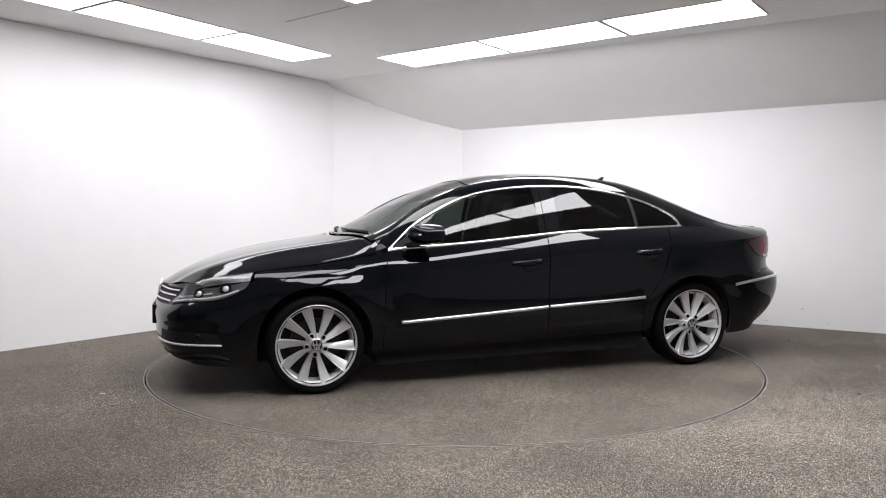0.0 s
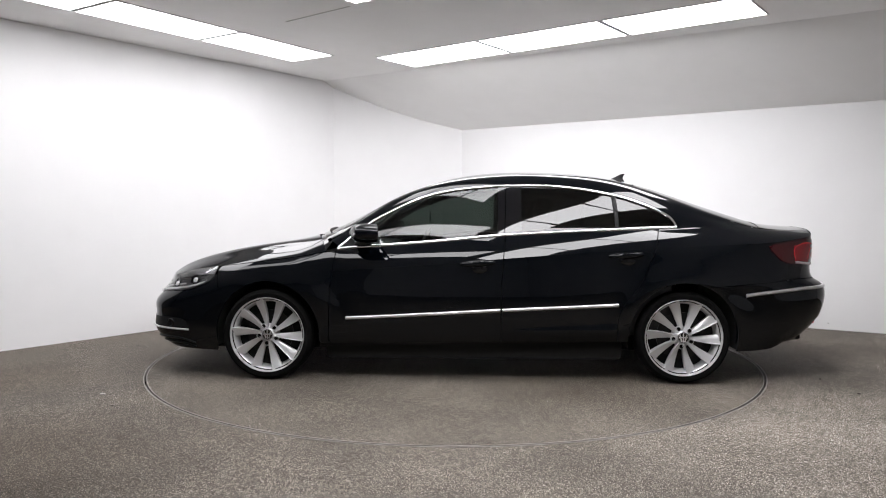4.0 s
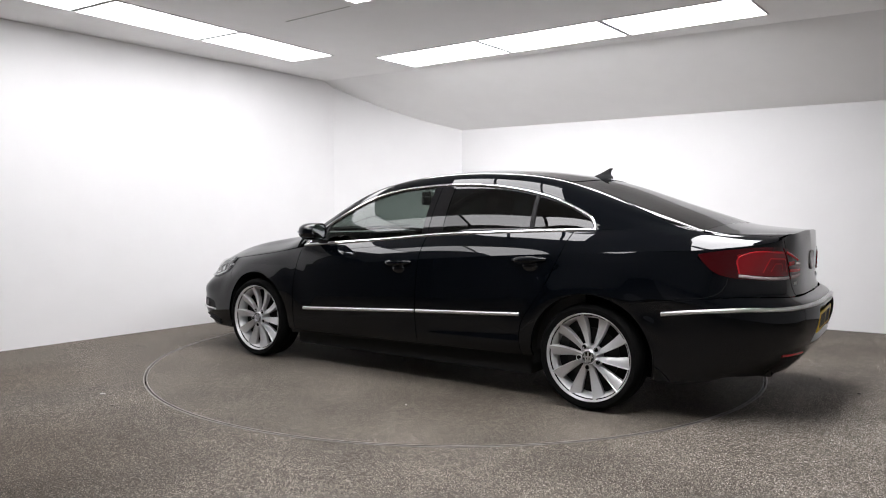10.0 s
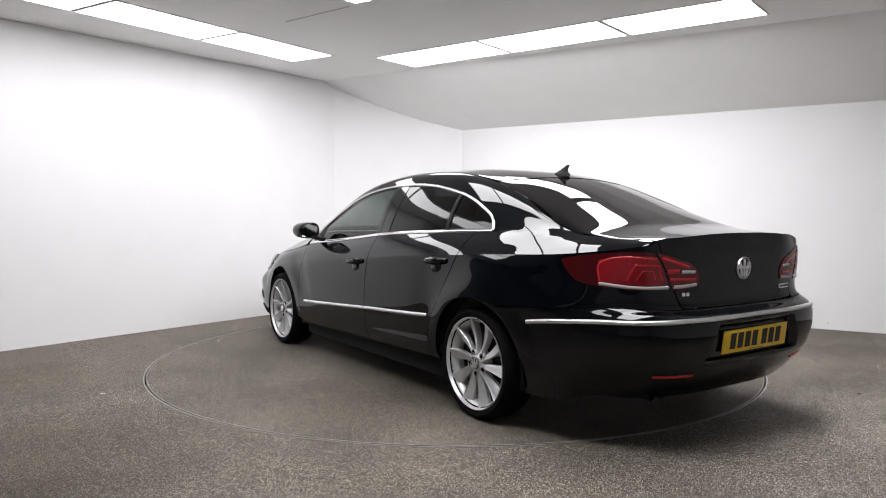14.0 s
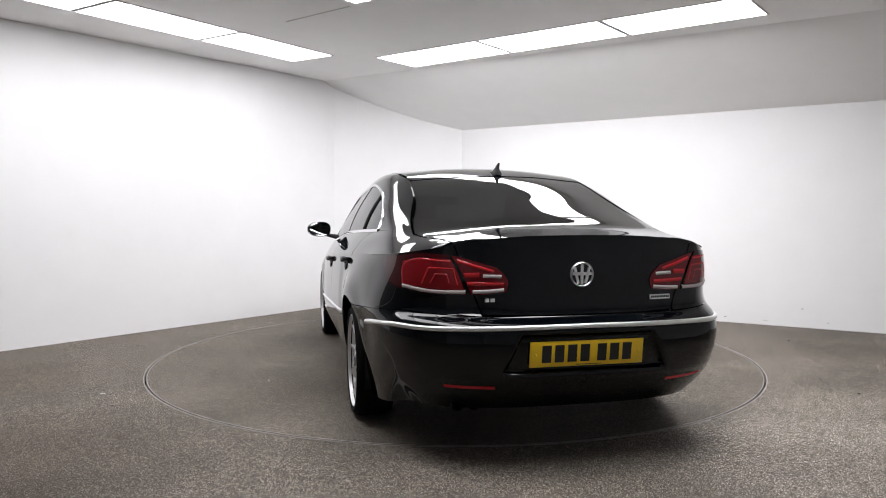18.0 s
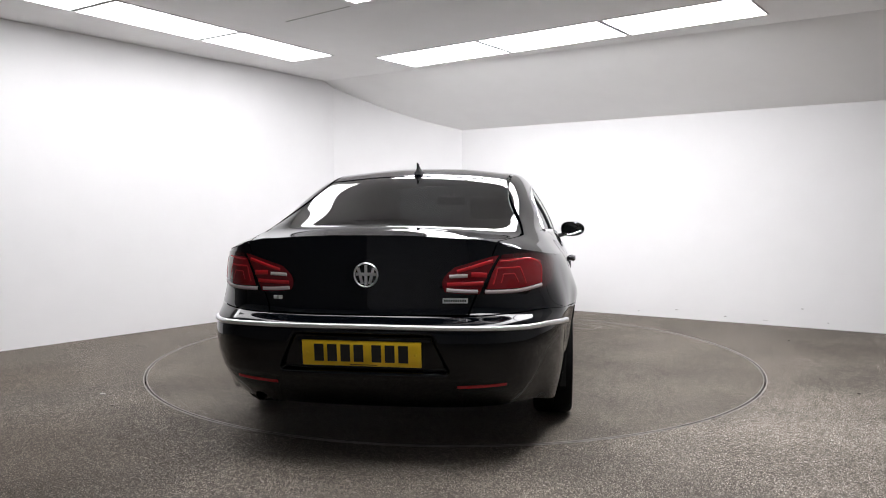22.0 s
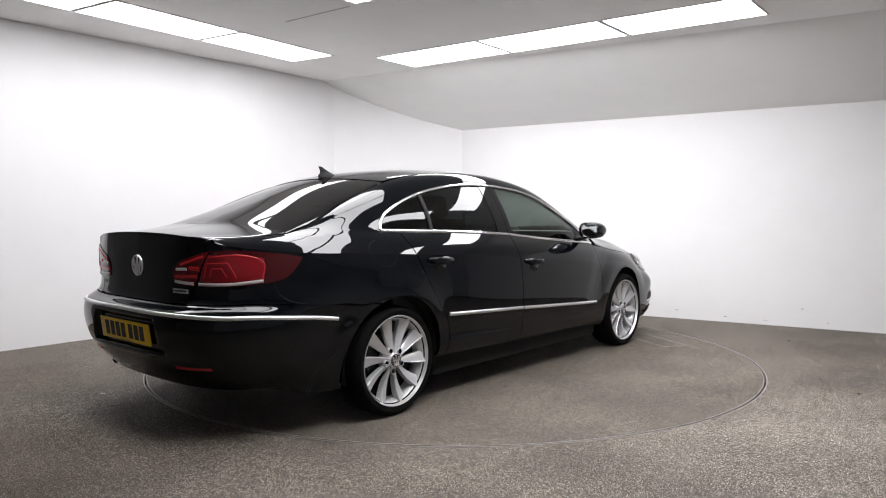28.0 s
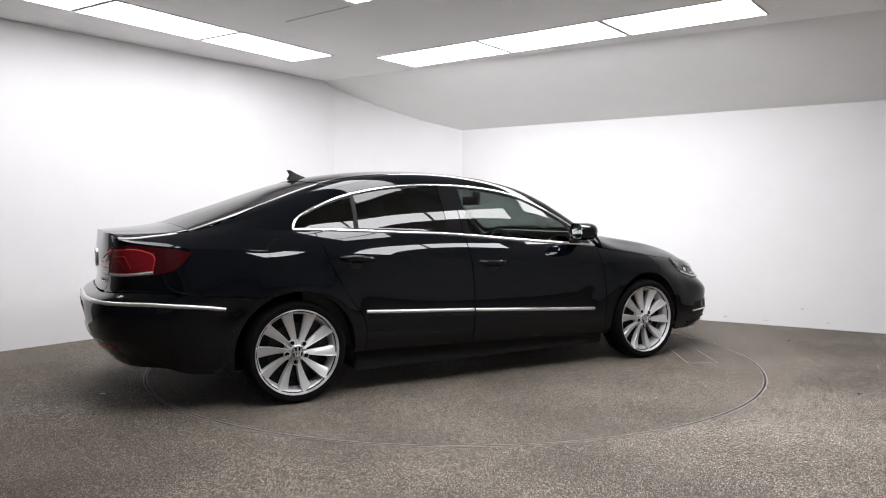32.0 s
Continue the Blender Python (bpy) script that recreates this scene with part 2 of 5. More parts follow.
# ---- the booth
def build_booth():
    # floor: one sheet with a round hole for the disc
    bm = bmesh.new()
    n = 128
    inner = [bm.verts.new((DISC_R * 1.006 * math.cos(2 * math.pi * k / n), DISC_R * 1.006 * math.sin(2 * math.pi * k / n), 0)) for k in range(n)]
    mid = [bm.verts.new((3.2 * math.cos(2 * math.pi * k / n), 3.2 * math.sin(2 * math.pi * k / n), 0)) for k in range(n)]
    far = [bm.verts.new((16 * math.cos(2 * math.pi * k / n), 16 * math.sin(2 * math.pi * k / n), 0)) for k in range(n)]
    low = [bm.verts.new((v.co.x, v.co.y, -0.12)) for v in inner]
    for k in range(n):
        j = (k + 1) % n
        bm.faces.new((inner[k], mid[k], mid[j], inner[j]))
        bm.faces.new((mid[k], far[k], far[j], mid[j]))
        bm.faces.new((low[k], inner[k], inner[j], low[j]))
    bm.faces.new(low[::-1])
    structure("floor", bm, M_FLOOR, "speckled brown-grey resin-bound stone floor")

    # inner line of the white walls with the rounded corner
    ra, rb = 1.08, 1.0
    arc = [(at(p, q), 0) for p, q in ((1.08, 0), (0.88, 0.115), (0.70, 0.245), (0.49, 0.41), (0.27, 0.63), (0.12, 0.83), (0.0, 1.0))]
    th = 0.12

    def wall(name, line, top, mat, label):
        bm = bmesh.new()
        cols = []
        for i, p in enumerate(line):
            d = (line[min(i + 1, len(line) - 1)] - line[max(i - 1, 0)]).normalized()
            o = Vector((-d.y, d.x, 0)) * th
            z = top(p)
            cols.append([bm.verts.new(q) for q in ((p.x, p.y, -0.02), (p.x, p.y, z), (p.x + o.x, p.y + o.y, z), (p.x + o.x, p.y + o.y, -0.02))])
        for p, q in zip(cols, cols[1:]):
            for i in range(4):
                bm.faces.new((p[i], q[i], q[(i + 1) % 4], p[(i + 1) % 4]))
        bm.faces.new(cols[0])
        bm.faces.new(cols[-1][::-1])
        return structure(name, bm, mat, label, 20)

    def height(p):
        a = (p - CORNER).dot(Vector((-DB.y, DB.x, 0))) * (1 if Vector((-DB.y, DB.x, 0)).dot(DA) > 0 else -1)
        return H_FLAT + 0.03 if a >= CREASE else H_LOW + (H_FLAT - H_LOW) * a / CREASE + 0.03

    wall("wall_west", [at(WHITE_A, 0), at(CREASE + 0.02, 0), at(ra, 0)], height, M_WALL, "plain white painted studio wall")
    wall("wall_west_end", [at(LONG_A, 0), at(WHITE_A, 0)], height, M_DARK, "plain dark end of the long wall")
    wall("wall_corner", [p for p, t in arc], height, M_WALL, "rounded white painted corner of the studio wall")
    wall("wall_north", [at(0, rb), at(0, 4), at(0, LONG_B)], height, M_WALL, "low white painted wall under a sloping ceiling, scuffed near the floor")
    wall("wall_east", [at(0, LONG_B), at(LONG_A, LONG_B)], lambda p: H_FLAT + 0.03, M_GREY, "plain grey closing wall")
    wall("wall_south", [at(LONG_A, LONG_B), at(LONG_A, 5.2)], lambda p: H_FLAT + 0.03, M_GREY, "plain grey closing wall")
    wall("wall_entrance", [at(LONG_A, 5.2), at(LONG_A, 0)], lambda p: H_FLAT + 0.03, M_DARK, "plain dark closing wall")

    # ceiling: flat sheet and the slope down to the low wall
    bm = bmesh.new()
    q = [at(CREASE, -0.2, H_FLAT), at(CREASE, LONG_B + 0.2, H_FLAT), at(LONG_A + 0.2, LONG_B + 0.2, H_FLAT), at(LONG_A + 0.2, -0.2, H_FLAT)]
    slope = (H_FLAT - H_LOW) / CREASE
    s = [at(-0.2, -0.2, H_LOW - 0.2 * slope), at(-0.2, LONG_B + 0.2, H_LOW - 0.2 * slope)]
    v = [bm.verts.new(p) for p in q]
    w = [bm.verts.new(p) for p in s]
    v2 = [bm.verts.new(p + Vector((0, 0, 0.15))) for p in q]
    w2 = [bm.verts.new(p + Vector((0, 0, 0.15))) for p in s]
    bm.faces.new(v)
    bm.faces.new((w[0], w[1], v[1], v[0]))
    bm.faces.new(v2)
    bm.faces.new((w2[0], w2[1], v2[1], v2[0]))
    structure("ceiling", bm, M_CEIL, "pale painted ceiling that slopes down at one side")


def ceiling_light(a0, a1, b0, b1, glow, sa=0.0, sb=0.0):
    """A flush panel of a row: slim frame and a glowing diffuser. sa, sb: how far the row leans."""
    q = [(a + sa * b, b + sb * a) for a, b in ((a0, b0), (a1, b0), (a1, b1), (a0, b1))]
    c = sum((at(a, b, H_FLAT) for a, b in q), Vector()) / 4
    ob = tagged(new("ceiling_light"), "flush white rectangular fluorescent panel, lit, in the ceiling", "light", "ceiling light panels")
    ob.matrix_basis = Matrix.Translation(c)
    P = [at(a, b, H_FLAT) - c for a, b in q]
    bm = bmesh.new()
    out = [bm.verts.new(p + Vector((0, 0, -0.003))) for p in P]
    inn = [bm.verts.new(p * (1 - 0.018 / max(0.2, p.length)) + Vector((0, 0, -0.007))) for p in P]
    for i in range(4):
        bm.faces.new((out[i], out[(i + 1) % 4], inn[(i + 1) % 4], inn[i]))
    up = [bm.verts.new(p + Vector((0, 0, 0.01))) for p in P]
    for i in range(4):
        bm.faces.new((out[i], up[i], up[(i + 1) % 4], out[(i + 1) % 4]))
    part("frame", bm, M_FRAME, ob)
    bm = bmesh.new()
    f = [bm.verts.new(p * (1 - 0.018 / max(0.2, p.length)) + Vector((0, 0, -0.006))) for p in P]
    g = [bm.verts.new(v.co + Vector((0, 0, 0.004))) for v in f]
    bm.faces.new(f)
    bm.faces.new(g[::-1])
    for i in range(4):
        bm.faces.new((f[i], f[(i + 1) % 4], g[(i + 1) % 4], g[i]))
    part("diffuser", bm, glow, ob)
    return ob


def build_lights():
    for p, q, glow in ((1.345, 2.515, M_GLOW), (2.53, 3.68, M_GLOW), (3.695, 4.81, M_GLOW)):      # along the low wall
        ceiling_light(1.265, 1.84, p, q, glow, sa=0.058)
    for k in range(3):      # along the long wall
        ceiling_light(2.20 + 1.12 * k, 2.20 + 1.12 * k + 1.11, 0.46, 0.985, M_GLOW_OLD, sb=0.045)
    for p, q in ((2.49, 3.06), (3.07, 3.64), (3.65, 3.90)):      # over the middle
        ceiling_light(3.30, 3.87, p, q, M_GLOW_MID, sa=0.058)
    for p, q, glow in ((2.43, 3.54, M_GLOW_NEW), (3.55, 4.66, M_GLOW_NEW), (4.67, 5.78, M_GLOW_NEW)):      # opposite the long wall
        ceiling_light(p, q, 4.62, 5.15, glow, sb=0.045)
    for k in range(3):      # towards the entrance
        ceiling_light(4.82, 5.39, 1.22 + 1.165 * k, 1.22 + 1.165 * k + 1.150, (M_GLOW_LOW, M_GLOW_OLD, M_GLOW_MID)[k], sa=0.058)
    bm = bmesh.new()         # open joint between two ceiling boards
    p, q = at(3.345, 1.69, H_FLAT), at(3.41, 2.40, H_FLAT)
    w = (q - p).normalized().cross(Vector((0, 0, 1))) * 0.0025
    lo = [bm.verts.new(v + Vector((0, 0, -0.004))) for v in (p + w, q + w, q - w, p - w)]
    hi = [bm.verts.new(v.co + Vector((0, 0, 0.02))) for v in lo]
    bm.faces.new(lo)
    for i in range(4):
        bm.faces.new((lo[i], hi[i], hi[(i + 1) % 4], lo[(i + 1) % 4]))
    structure("trim_ceiling", bm, M_SCUFF, "thin dark joint between ceiling boards")


# ---- turning floor disc
def build_disc():
    bm = bmesh.new()
    n = 128
    prof = ((DISC_R - 0.012, 0.0), (DISC_R - 0.012, -0.1))
    rim = [bm.verts.new((prof[0][0] * math.cos(2 * math.pi * k / n), prof[0][0] * math.sin(2 * math.pi * k / n), 0.0)) for k in range(n)]
    low = [bm.verts.new((v.co.x, v.co.y, -0.1)) for v in rim]
    bm.faces.new(rim)
    bm.faces.new(low[::-1])
    for k in range(n):
        bm.faces.new((rim[k], low[k], low[(k + 1) % n], rim[(k + 1) % n]))
    disc = tagged(part("turntable", bm, M_DISC, None), "round speckled stone turntable, flush with the floor, steel rim", "turntable")

    def band(r0, r1, z):
        bm = bmesh.new()
        pr = [(r0, -0.05), (r0, z), (r1, z), (r1, -0.05)]
        cols = [[bm.verts.new((r * math.cos(2 * math.pi * k / n), r * math.sin(2 * math.pi * k / n), h)) for r, h in pr] for k in range(n)]
        for k in range(n):
            p, q = cols[k], cols[(k + 1) % n]
            for i in range(4):
                bm.faces.new((p[i], q[i], q[(i + 1) % 4], p[(i + 1) % 4]))
        return bm
    part("rim", band(DISC_R - 0.012, DISC_R - 0.006, 0.002), M_STEEL, disc, "worn steel edging ring")
    mark = ((1.634, -0.683), (1.334, -1.142), (1.532, -1.250), (1.805, -0.804))
    for p, q in zip(mark, mark[1:]):       # chalked corner marks, worn
        d = Vector((q[0] - p[0], q[1] - p[1], 0))
        w = Vector((-d.y, d.x, 0)).normalized() * 0.003
        bm = bmesh.new()
        last = None
        for k in range(25):
            c = Vector((*p, 0)) + d * (k / 24)
            s0, s1 = random.uniform(.25, 1), random.uniform(.25, 1)
            q4 = [bm.verts.new(c + w * s + Vector((0, 0, h))) for s, h in ((-s0, -.001), (-s0, .0012), (s1, .0012), (s1, -.001))]
            if last:
                for i in range(3):
                    bm.faces.new((last[i], q4[i], q4[i + 1], last[i + 1]))
            last = q4
        part("chalk_line", bm, M_CHALK, disc, "worn pale chalk line")
    for x, y, r in ((0.885, -1.696, .008), (1.035, -1.658, .007), (0.4, -1.75, .006), (-.6, 1.4, .007), (1.2, 1.3, .006)):
        bm = bmesh.new()
        bmesh.ops.create_icosphere(bm, subdivisions=1, radius=1)
        for v in bm.verts:
            v.co = Vector((x + v.co.x * r * random.uniform(.7, 1.2), y + v.co.y * r, .001 + v.co.z * .002))
        part("paint_fleck", bm, M_SPECK, disc, "pale paint fleck")
    edge = tagged(part("floor_edging", band(DISC_R + 0.0065, DISC_R + 0.0134, 0.002), M_STEEL, None), "worn steel ring set in the floor round the turntable", "edging")
    edge["kind"] = "structure"
    return disc


def build_dirt():
    """Crumbs on the floor and scuffs low on the wall."""
    for x, y, r, pale in ((-2.14, -1.28, .016, True), (-2.68, .47, .010, False), (-2.56, .76, .009, False), (-2.62, .29, .008, False), (3.66, 1.03, .010, False), (2.43, -.84, .007, False),
                          (2.47, -1.22, .009, False), (-1.95, -1.55, .008, False), (2.9, .6, .009, False), (-3.1, .6, .010, False)):
        bm = bmesh.new()
        bmesh.ops.create_icosphere(bm, subdivisions=1, radius=1)
        for v in bm.verts:
            v.co = Vector((v.co.x * r * random.uniform(.8, 1.5), v.co.y * r * random.uniform(.4, .9), v.co.z * .004))
        ob = part("floor_crumb", bm, M_SPECK if pale else M_CRUMB, None)
        ob.location = (x, y, .002)
        tagged(ob, "pale paint flake on the speckled floor" if pale else "small dark crumb of dirt on the floor", "dirt", "crumbs on the floor")
    n = Vector((DB.y, -DB.x, 0))
    n = n if n.dot(DA) > 0 else -n
    for b_, z, l, h in ((3.60, .09, .05, .008), (4.08, .055, .03, .012), (4.45, .045, .06, .007), (4.78, .18, .03, .012), (5.0, .06, .03, .01), (3.2, .05, .03, .008)):
        c = at(0, b_) + n * .002
        bm = bmesh.new()
        pts = []
        for k in range(10):
            a = 2 * math.pi * k / 10
            q = random.uniform(.6, 1.1)
            pts.append(DB * (math.cos(a) * l * .5 * q) + Vector((0, 0, math.sin(a) * h * .5 * q)))
        f = [bm.verts.new(p + n * .001) for p in pts]
        g = [bm.verts.new(p * 1.05 - n * .004) for p in pts]
        bm.faces.new(f)
        for i in range(10):
            bm.faces.new((f[i], f[(i + 1) % 10], g[(i + 1) % 10], g[i]))
        ob = part("wall_scuff", bm, M_SCUFF, None)
        ob.location = (c.x, c.y, z)
        tagged(ob, "small grey scuff low on the white wall", "scuff", "scuffs on the wall")


# ---- the car's shape: two smooth surfaces over named lines
def spline_basis(knots):
    """Second derivatives of the natural cubic spline through unit values at each knot."""
    k = np.asarray(knots, float)
    n = len(k)
    h = np.diff(k)
    A = np.zeros((n, n))
    B = np.zeros((n, n))
    A[0, 0] = A[-1, -1] = 1
    for i in range(1, n - 1):
        A[i, i - 1], A[i, i], A[i, i + 1] = h[i - 1] / 6, (h[i - 1] + h[i]) / 3, h[i] / 6
        B[i, i - 1], B[i, i], B[i, i + 1] = 1 / h[i - 1], -1 / h[i - 1] - 1 / h[i], 1 / h[i]
    return np.linalg.solve(A, B)


def ramp01(t):
    t = np.clip(t, 0, 1)
    return t * t * (3 - 2 * t)


def weights(knots, second, t):
    k = np.asarray(knots, float)
    t = np.clip(np.asarray(t, float), k[0], k[-1])
    i = np.clip(np.searchsorted(k, t, side="right") - 1, 0, len(k) - 2)
    h = k[i + 1] - k[i]
    a, b = (k[i + 1] - t) / h, (t - k[i]) / h
    w = np.zeros((len(t), len(k)))
    r = np.arange(len(t))
    w[r, i] += a
    w[r, i + 1] += b
    w += ((a ** 3 - a) * h * h / 6)[:, None] * second[i] + ((b ** 3 - b) * h * h / 6)[:, None] * second[i + 1]
    return w


class Surface:
    def __init__(self, net, bend=None, breaks=()):
        self.net = np.asarray(net, float)              # rows x columns x 3
        d = np.linalg.norm(np.diff(self.net, axis=1), axis=2).mean(0) ** 0.8
        self.ku = np.concatenate([[0], np.cumsum(d)]) / d.sum()
        d = np.linalg.norm(np.diff(self.net, axis=0), axis=2).mean(1) ** 0.7
        self.kv = np.concatenate([[0], np.cumsum(d)]) / d.sum()
        self.su = spline_basis(self.ku)
        ends = [0, *breaks, len(self.kv) - 1]
        self.runs = [(p, q + 1, spline_basis(self.kv[p:q + 1])) for p, q in zip(ends, ends[1:])]
        self.bend = bend
        g = np.linspace(0, 1, 241)
        h = np.linspace(0, 1, 81)
        U, V = np.meshgrid(g, h, indexing="ij")
        self.guv = np.stack([U.ravel(), V.ravel()], 1)
        self.gp = self.points(self.guv)

    def points(self, uv):
        uv = np.clip(np.asarray(uv, float), 0, 1)
        wu = weights(self.ku, self.su, uv[:, 0])
        wv = np.zeros((len(uv), len(self.kv)))
        for k, (p, q, sec) in enumerate(self.runs):
            own = (uv[:, 1] >= self.kv[p]) & ((uv[:, 1] < self.kv[q - 1]) | (k == len(self.runs) - 1))
            if own.any():
                wv[np.ix_(own, range(p, q))] = weights(self.kv[p:q], sec, uv[own, 1])
        p = np.einsum("nr,rcd,nc->nd", wv, self.net, wu)
        return self.bend(p) if self.bend else p

    def normals(self, uv):
        uv = np.asarray(uv, float)
        e = 4e-4
        lo, hi = np.clip(uv - [e, 0], 0, 1), np.clip(uv + [e, 0], 0, 1)
        du = self.points(hi) - self.points(lo)
        e = 0.010 * ramp01((-1.30 - self.points(uv)[:, 0]) / 0.15) + 4e-4     # the wings' shoulder is soft at the tail
        e = np.stack([e * 0, e], 1)
        lo, hi = np.clip(uv - e, 0, 1), np.clip(uv + e, 0, 1)
        dv = self.points(hi) - self.points(lo)
        n = np.cross(dv, du)
        n /= np.linalg.norm(n, axis=1)[:, None] + 1e-12
        c = self.points(uv)
        out = c - np.stack([c[:, 0] * 0.75, c[:, 1] * 0, c[:, 2] * 0 + 0.55], 1)
        n[(n * out).sum(1) < 0] *= -1
        n[np.abs(c[:, 1]) < 1e-4, 1] = 0
        n /= np.linalg.norm(n, axis=1)[:, None] + 1e-12
        return n

    def find(self, mode, a, b):
        """uv of the place seen at (x, z) from the side, (x, y) from above or (y, z) from an end."""
        if mode == "uv":
            return np.array([a, b])
        ax = {"side": (0, 2), "top": (0, 1), "rear": (1, 2), "front": (1, 2)}[mode]
        ok = np.ones(len(self.gp), bool)
        if mode == "rear":
            ok = self.gp[:, 0] < -1.9
        if mode == "front":
            ok = self.gp[:, 0] > 1.6
        d = (self.gp[:, ax[0]] - a) ** 2 + (self.gp[:, ax[1]] - b) ** 2 + (~ok) * 100
        uv = self.guv[np.argmin(d)].copy()
        for _ in range(12):
            e = 1e-4
            q = np.clip(np.array([uv, uv + [e, 0], uv + [0, e], uv - [e, 0], uv - [0, e]]), 0, 1)
            p = self.points(q)[:, ax]
            J = np.stack([(p[1] - p[3]) / max(1e-9, q[1, 0] - q[3, 0]), (p[2] - p[4]) / max(1e-9, q[2, 1] - q[4, 1])], 1)
            if abs(np.linalg.det(J)) < 1e-6:
                break
            s = np.linalg.solve(J, np.array([a, b]) - p[0])
            uv = np.clip(uv + np.clip(s, -0.05, 0.05), 0, 1)
        return uv

    def line(self, pts, n, straight=False):
        """A line through places (mode, a, b), as n places in uv, evenly spaced."""
        q = np.array([self.find(*p) for p in pts])
        if len(q) == 1:
            return np.repeat(q, n, 0)
        d = np.linalg.norm(np.diff(self.points(q), axis=0), axis=1) + 1e-6
        k = np.concatenate([[0], np.cumsum(d)])
        f = np.linspace(0, k[-1], 8 * n)
        if len(q) > 2 and not straight:
            c = weights(k, spline_basis(k), f) @ q
        else:
            c = np.stack([np.interp(f, k, q[:, i]) for i in (0, 1)], 1)
        c = np.clip(c, 0, 1)
        d = np.linalg.norm(np.diff(self.points(c), axis=0), axis=1) + 1e-9
        k = np.concatenate([[0], np.cumsum(d)])
        return np.stack([np.interp(np.linspace(0, k[-1], n), k, c[:, i]) for i in (0, 1)], 1)


# columns: (x, y, z) lines of the car's upper surface, from nose to tail
XS = (2.27, 2.1, 1.8, 1.5, 1.15, 0.9, 0.6, 0.3, 0.0, -0.35, -0.7, -1.0, -1.3, -1.6, -1.90, -2.00, -2.335)
Z_MID = (0.64, 0.735, 0.825, 0.882, 0.945, 1.053, 1.205, 1.323, 1.385, 1.405, 1.392, 1.355, 1.283, 1.178, 1.0745, 1.041, 1.004)
CREASE_X = (2.0, 1.87, 1.7, 1.5, 1.15, 0.9, 0.6, 0.3, 0.0, -0.35, -0.7, -1.0, -1.3, -1.6, -1.95, -2.13, -2.265)
CREASE_Y = (0.715, 0.775, 0.815, 0.850, 0.884, 0.900, 0.913, 0.915, 0.915, 0.912, 0.904, 0.892, 0.873, 0.845, 0.788, 0.718, 0.61)
CREASE_Z = (0.655, 0.678, 0.695, 0.705, 0.715, 0.727, 0.746, 0.767, 0.790, 0.818, 0.842, 0.860, 0.877, 0.892, 0.910, 0.930, 0.955)
BELT_X = (2.06, 1.95, 1.75, 1.5, 1.15, 0.9, 0.6, 0.3, 0.0, -0.35, -0.7, -1.0, -1.3, -1.6, -1.95, -2.14, -2.29)
BELT_Y = (0.64, 0.70, 0.755, 0.80, 0.832, 0.830, 0.835, 0.835, 0.832, 0.825, 0.810, 0.790, 0.757, 0.722, 0.69, 0.645, 0.53)
BELT_Z = (0.676, 0.708, 0.744, 0.773, 0.818, 0.862, 0.887, 0.911, 0.938, 0.967, 0.984, 0.995, 1.003, 1.006, 0.988, 0.977, 0.978)
RAIL_X = (2.16, 2.03, 1.78, 1.5, 1.15, 0.9, 0.6, 0.3, 0.0, -0.35, -0.7, -1.0, -1.3, -1.6, -1.90, -2.01, -2.315)
RAIL_Y = (0.46, 0.52, 0.57, 0.60, 0.63, 0.70, 0.662, 0.630, 0.617, 0.610, 0.606, 0.602, 0.600, 0.615, 0.622, 0.60, 0.42)
RAIL_Z = (0.672, 0.742, 0.820, 0.873, 0.920, 0.982, 1.150, 1.268, 1.316, 1.337, 1.325, 1.285, 1.205, 1.098, 1.012, 0.997, 0.988)


def bulged(p, q, t, sag):
    """A place between p and q, lifted off the straight line by its share of the sag."""
    d = Vector((0, q[1] - p[1], q[2] - p[2])).normalized()
    n = Vector((0, d.z, -d.y))
    n = n if n.y + n.z > 0 else -n
    return tuple(Vector(p).lerp(Vector(q), t) + n * (4 * t * (1 - t) * sag))


def upper_net():
    crease, belt = list(zip(CREASE_X, CREASE_Y, CREASE_Z)), list(zip(BELT_X, BELT_Y, BELT_Z))
    shoulder, w1, w2, rail, r3, r4, mid0 = [], [], [], [], [], [], []
    for i, x in enumerate(XS):
        b, r = belt[i], (RAIL_X[i], RAIL_Y[i], RAIL_Z[i])
        sag = 0.022 if 5 < i < 13 else (0.014 if 12 < i < 15 else (0.012 if i == 5 else 0.005))
        if 12 < i < 16:                 # one soft curve from the wing up to the rear screen
            soft = 0.009
            belt[i] = bulged(crease[i], r, 0.5, soft)
            shoulder.append(bulged(crease[i], r, 0.25, soft))
            w1.append(bulged(crease[i], r, 0.667, soft))
            w2.append(bulged(crease[i], r, 0.833, soft))
        else:
            shoulder.append(bulged(crease[i], b, 0.5, 0.009 if 3 < i < 13 else 0.005))
            w1.append(bulged(b, r, 0.33, sag))
            w2.append(bulged(b, r, 0.67, sag))
        rail.append(r)
        s = 1 if i < 3 or i > 14 else 0
        d1, d2 = (0.62, 0.19) if i > 11 else (0.47, 0.13) if 7 < i < 12 else ((0.60, 0.19) if i > 4 else (0.50, 0.14))
        r3.append((x + s * 0.72 * (r[0] - x), r[1] * 0.80, Z_MID[i] - (Z_MID[i] - r[2]) * d1))
        r4.append((x + s * 0.25 * (r[0] - x), r[1] * 0.44, Z_MID[i] - (Z_MID[i] - r[2]) * d2))
        mid0.append((x, 0.0, Z_MID[i]))
    return [crease, shoulder, belt, w1, w2, rail, r3, r4, mid0]



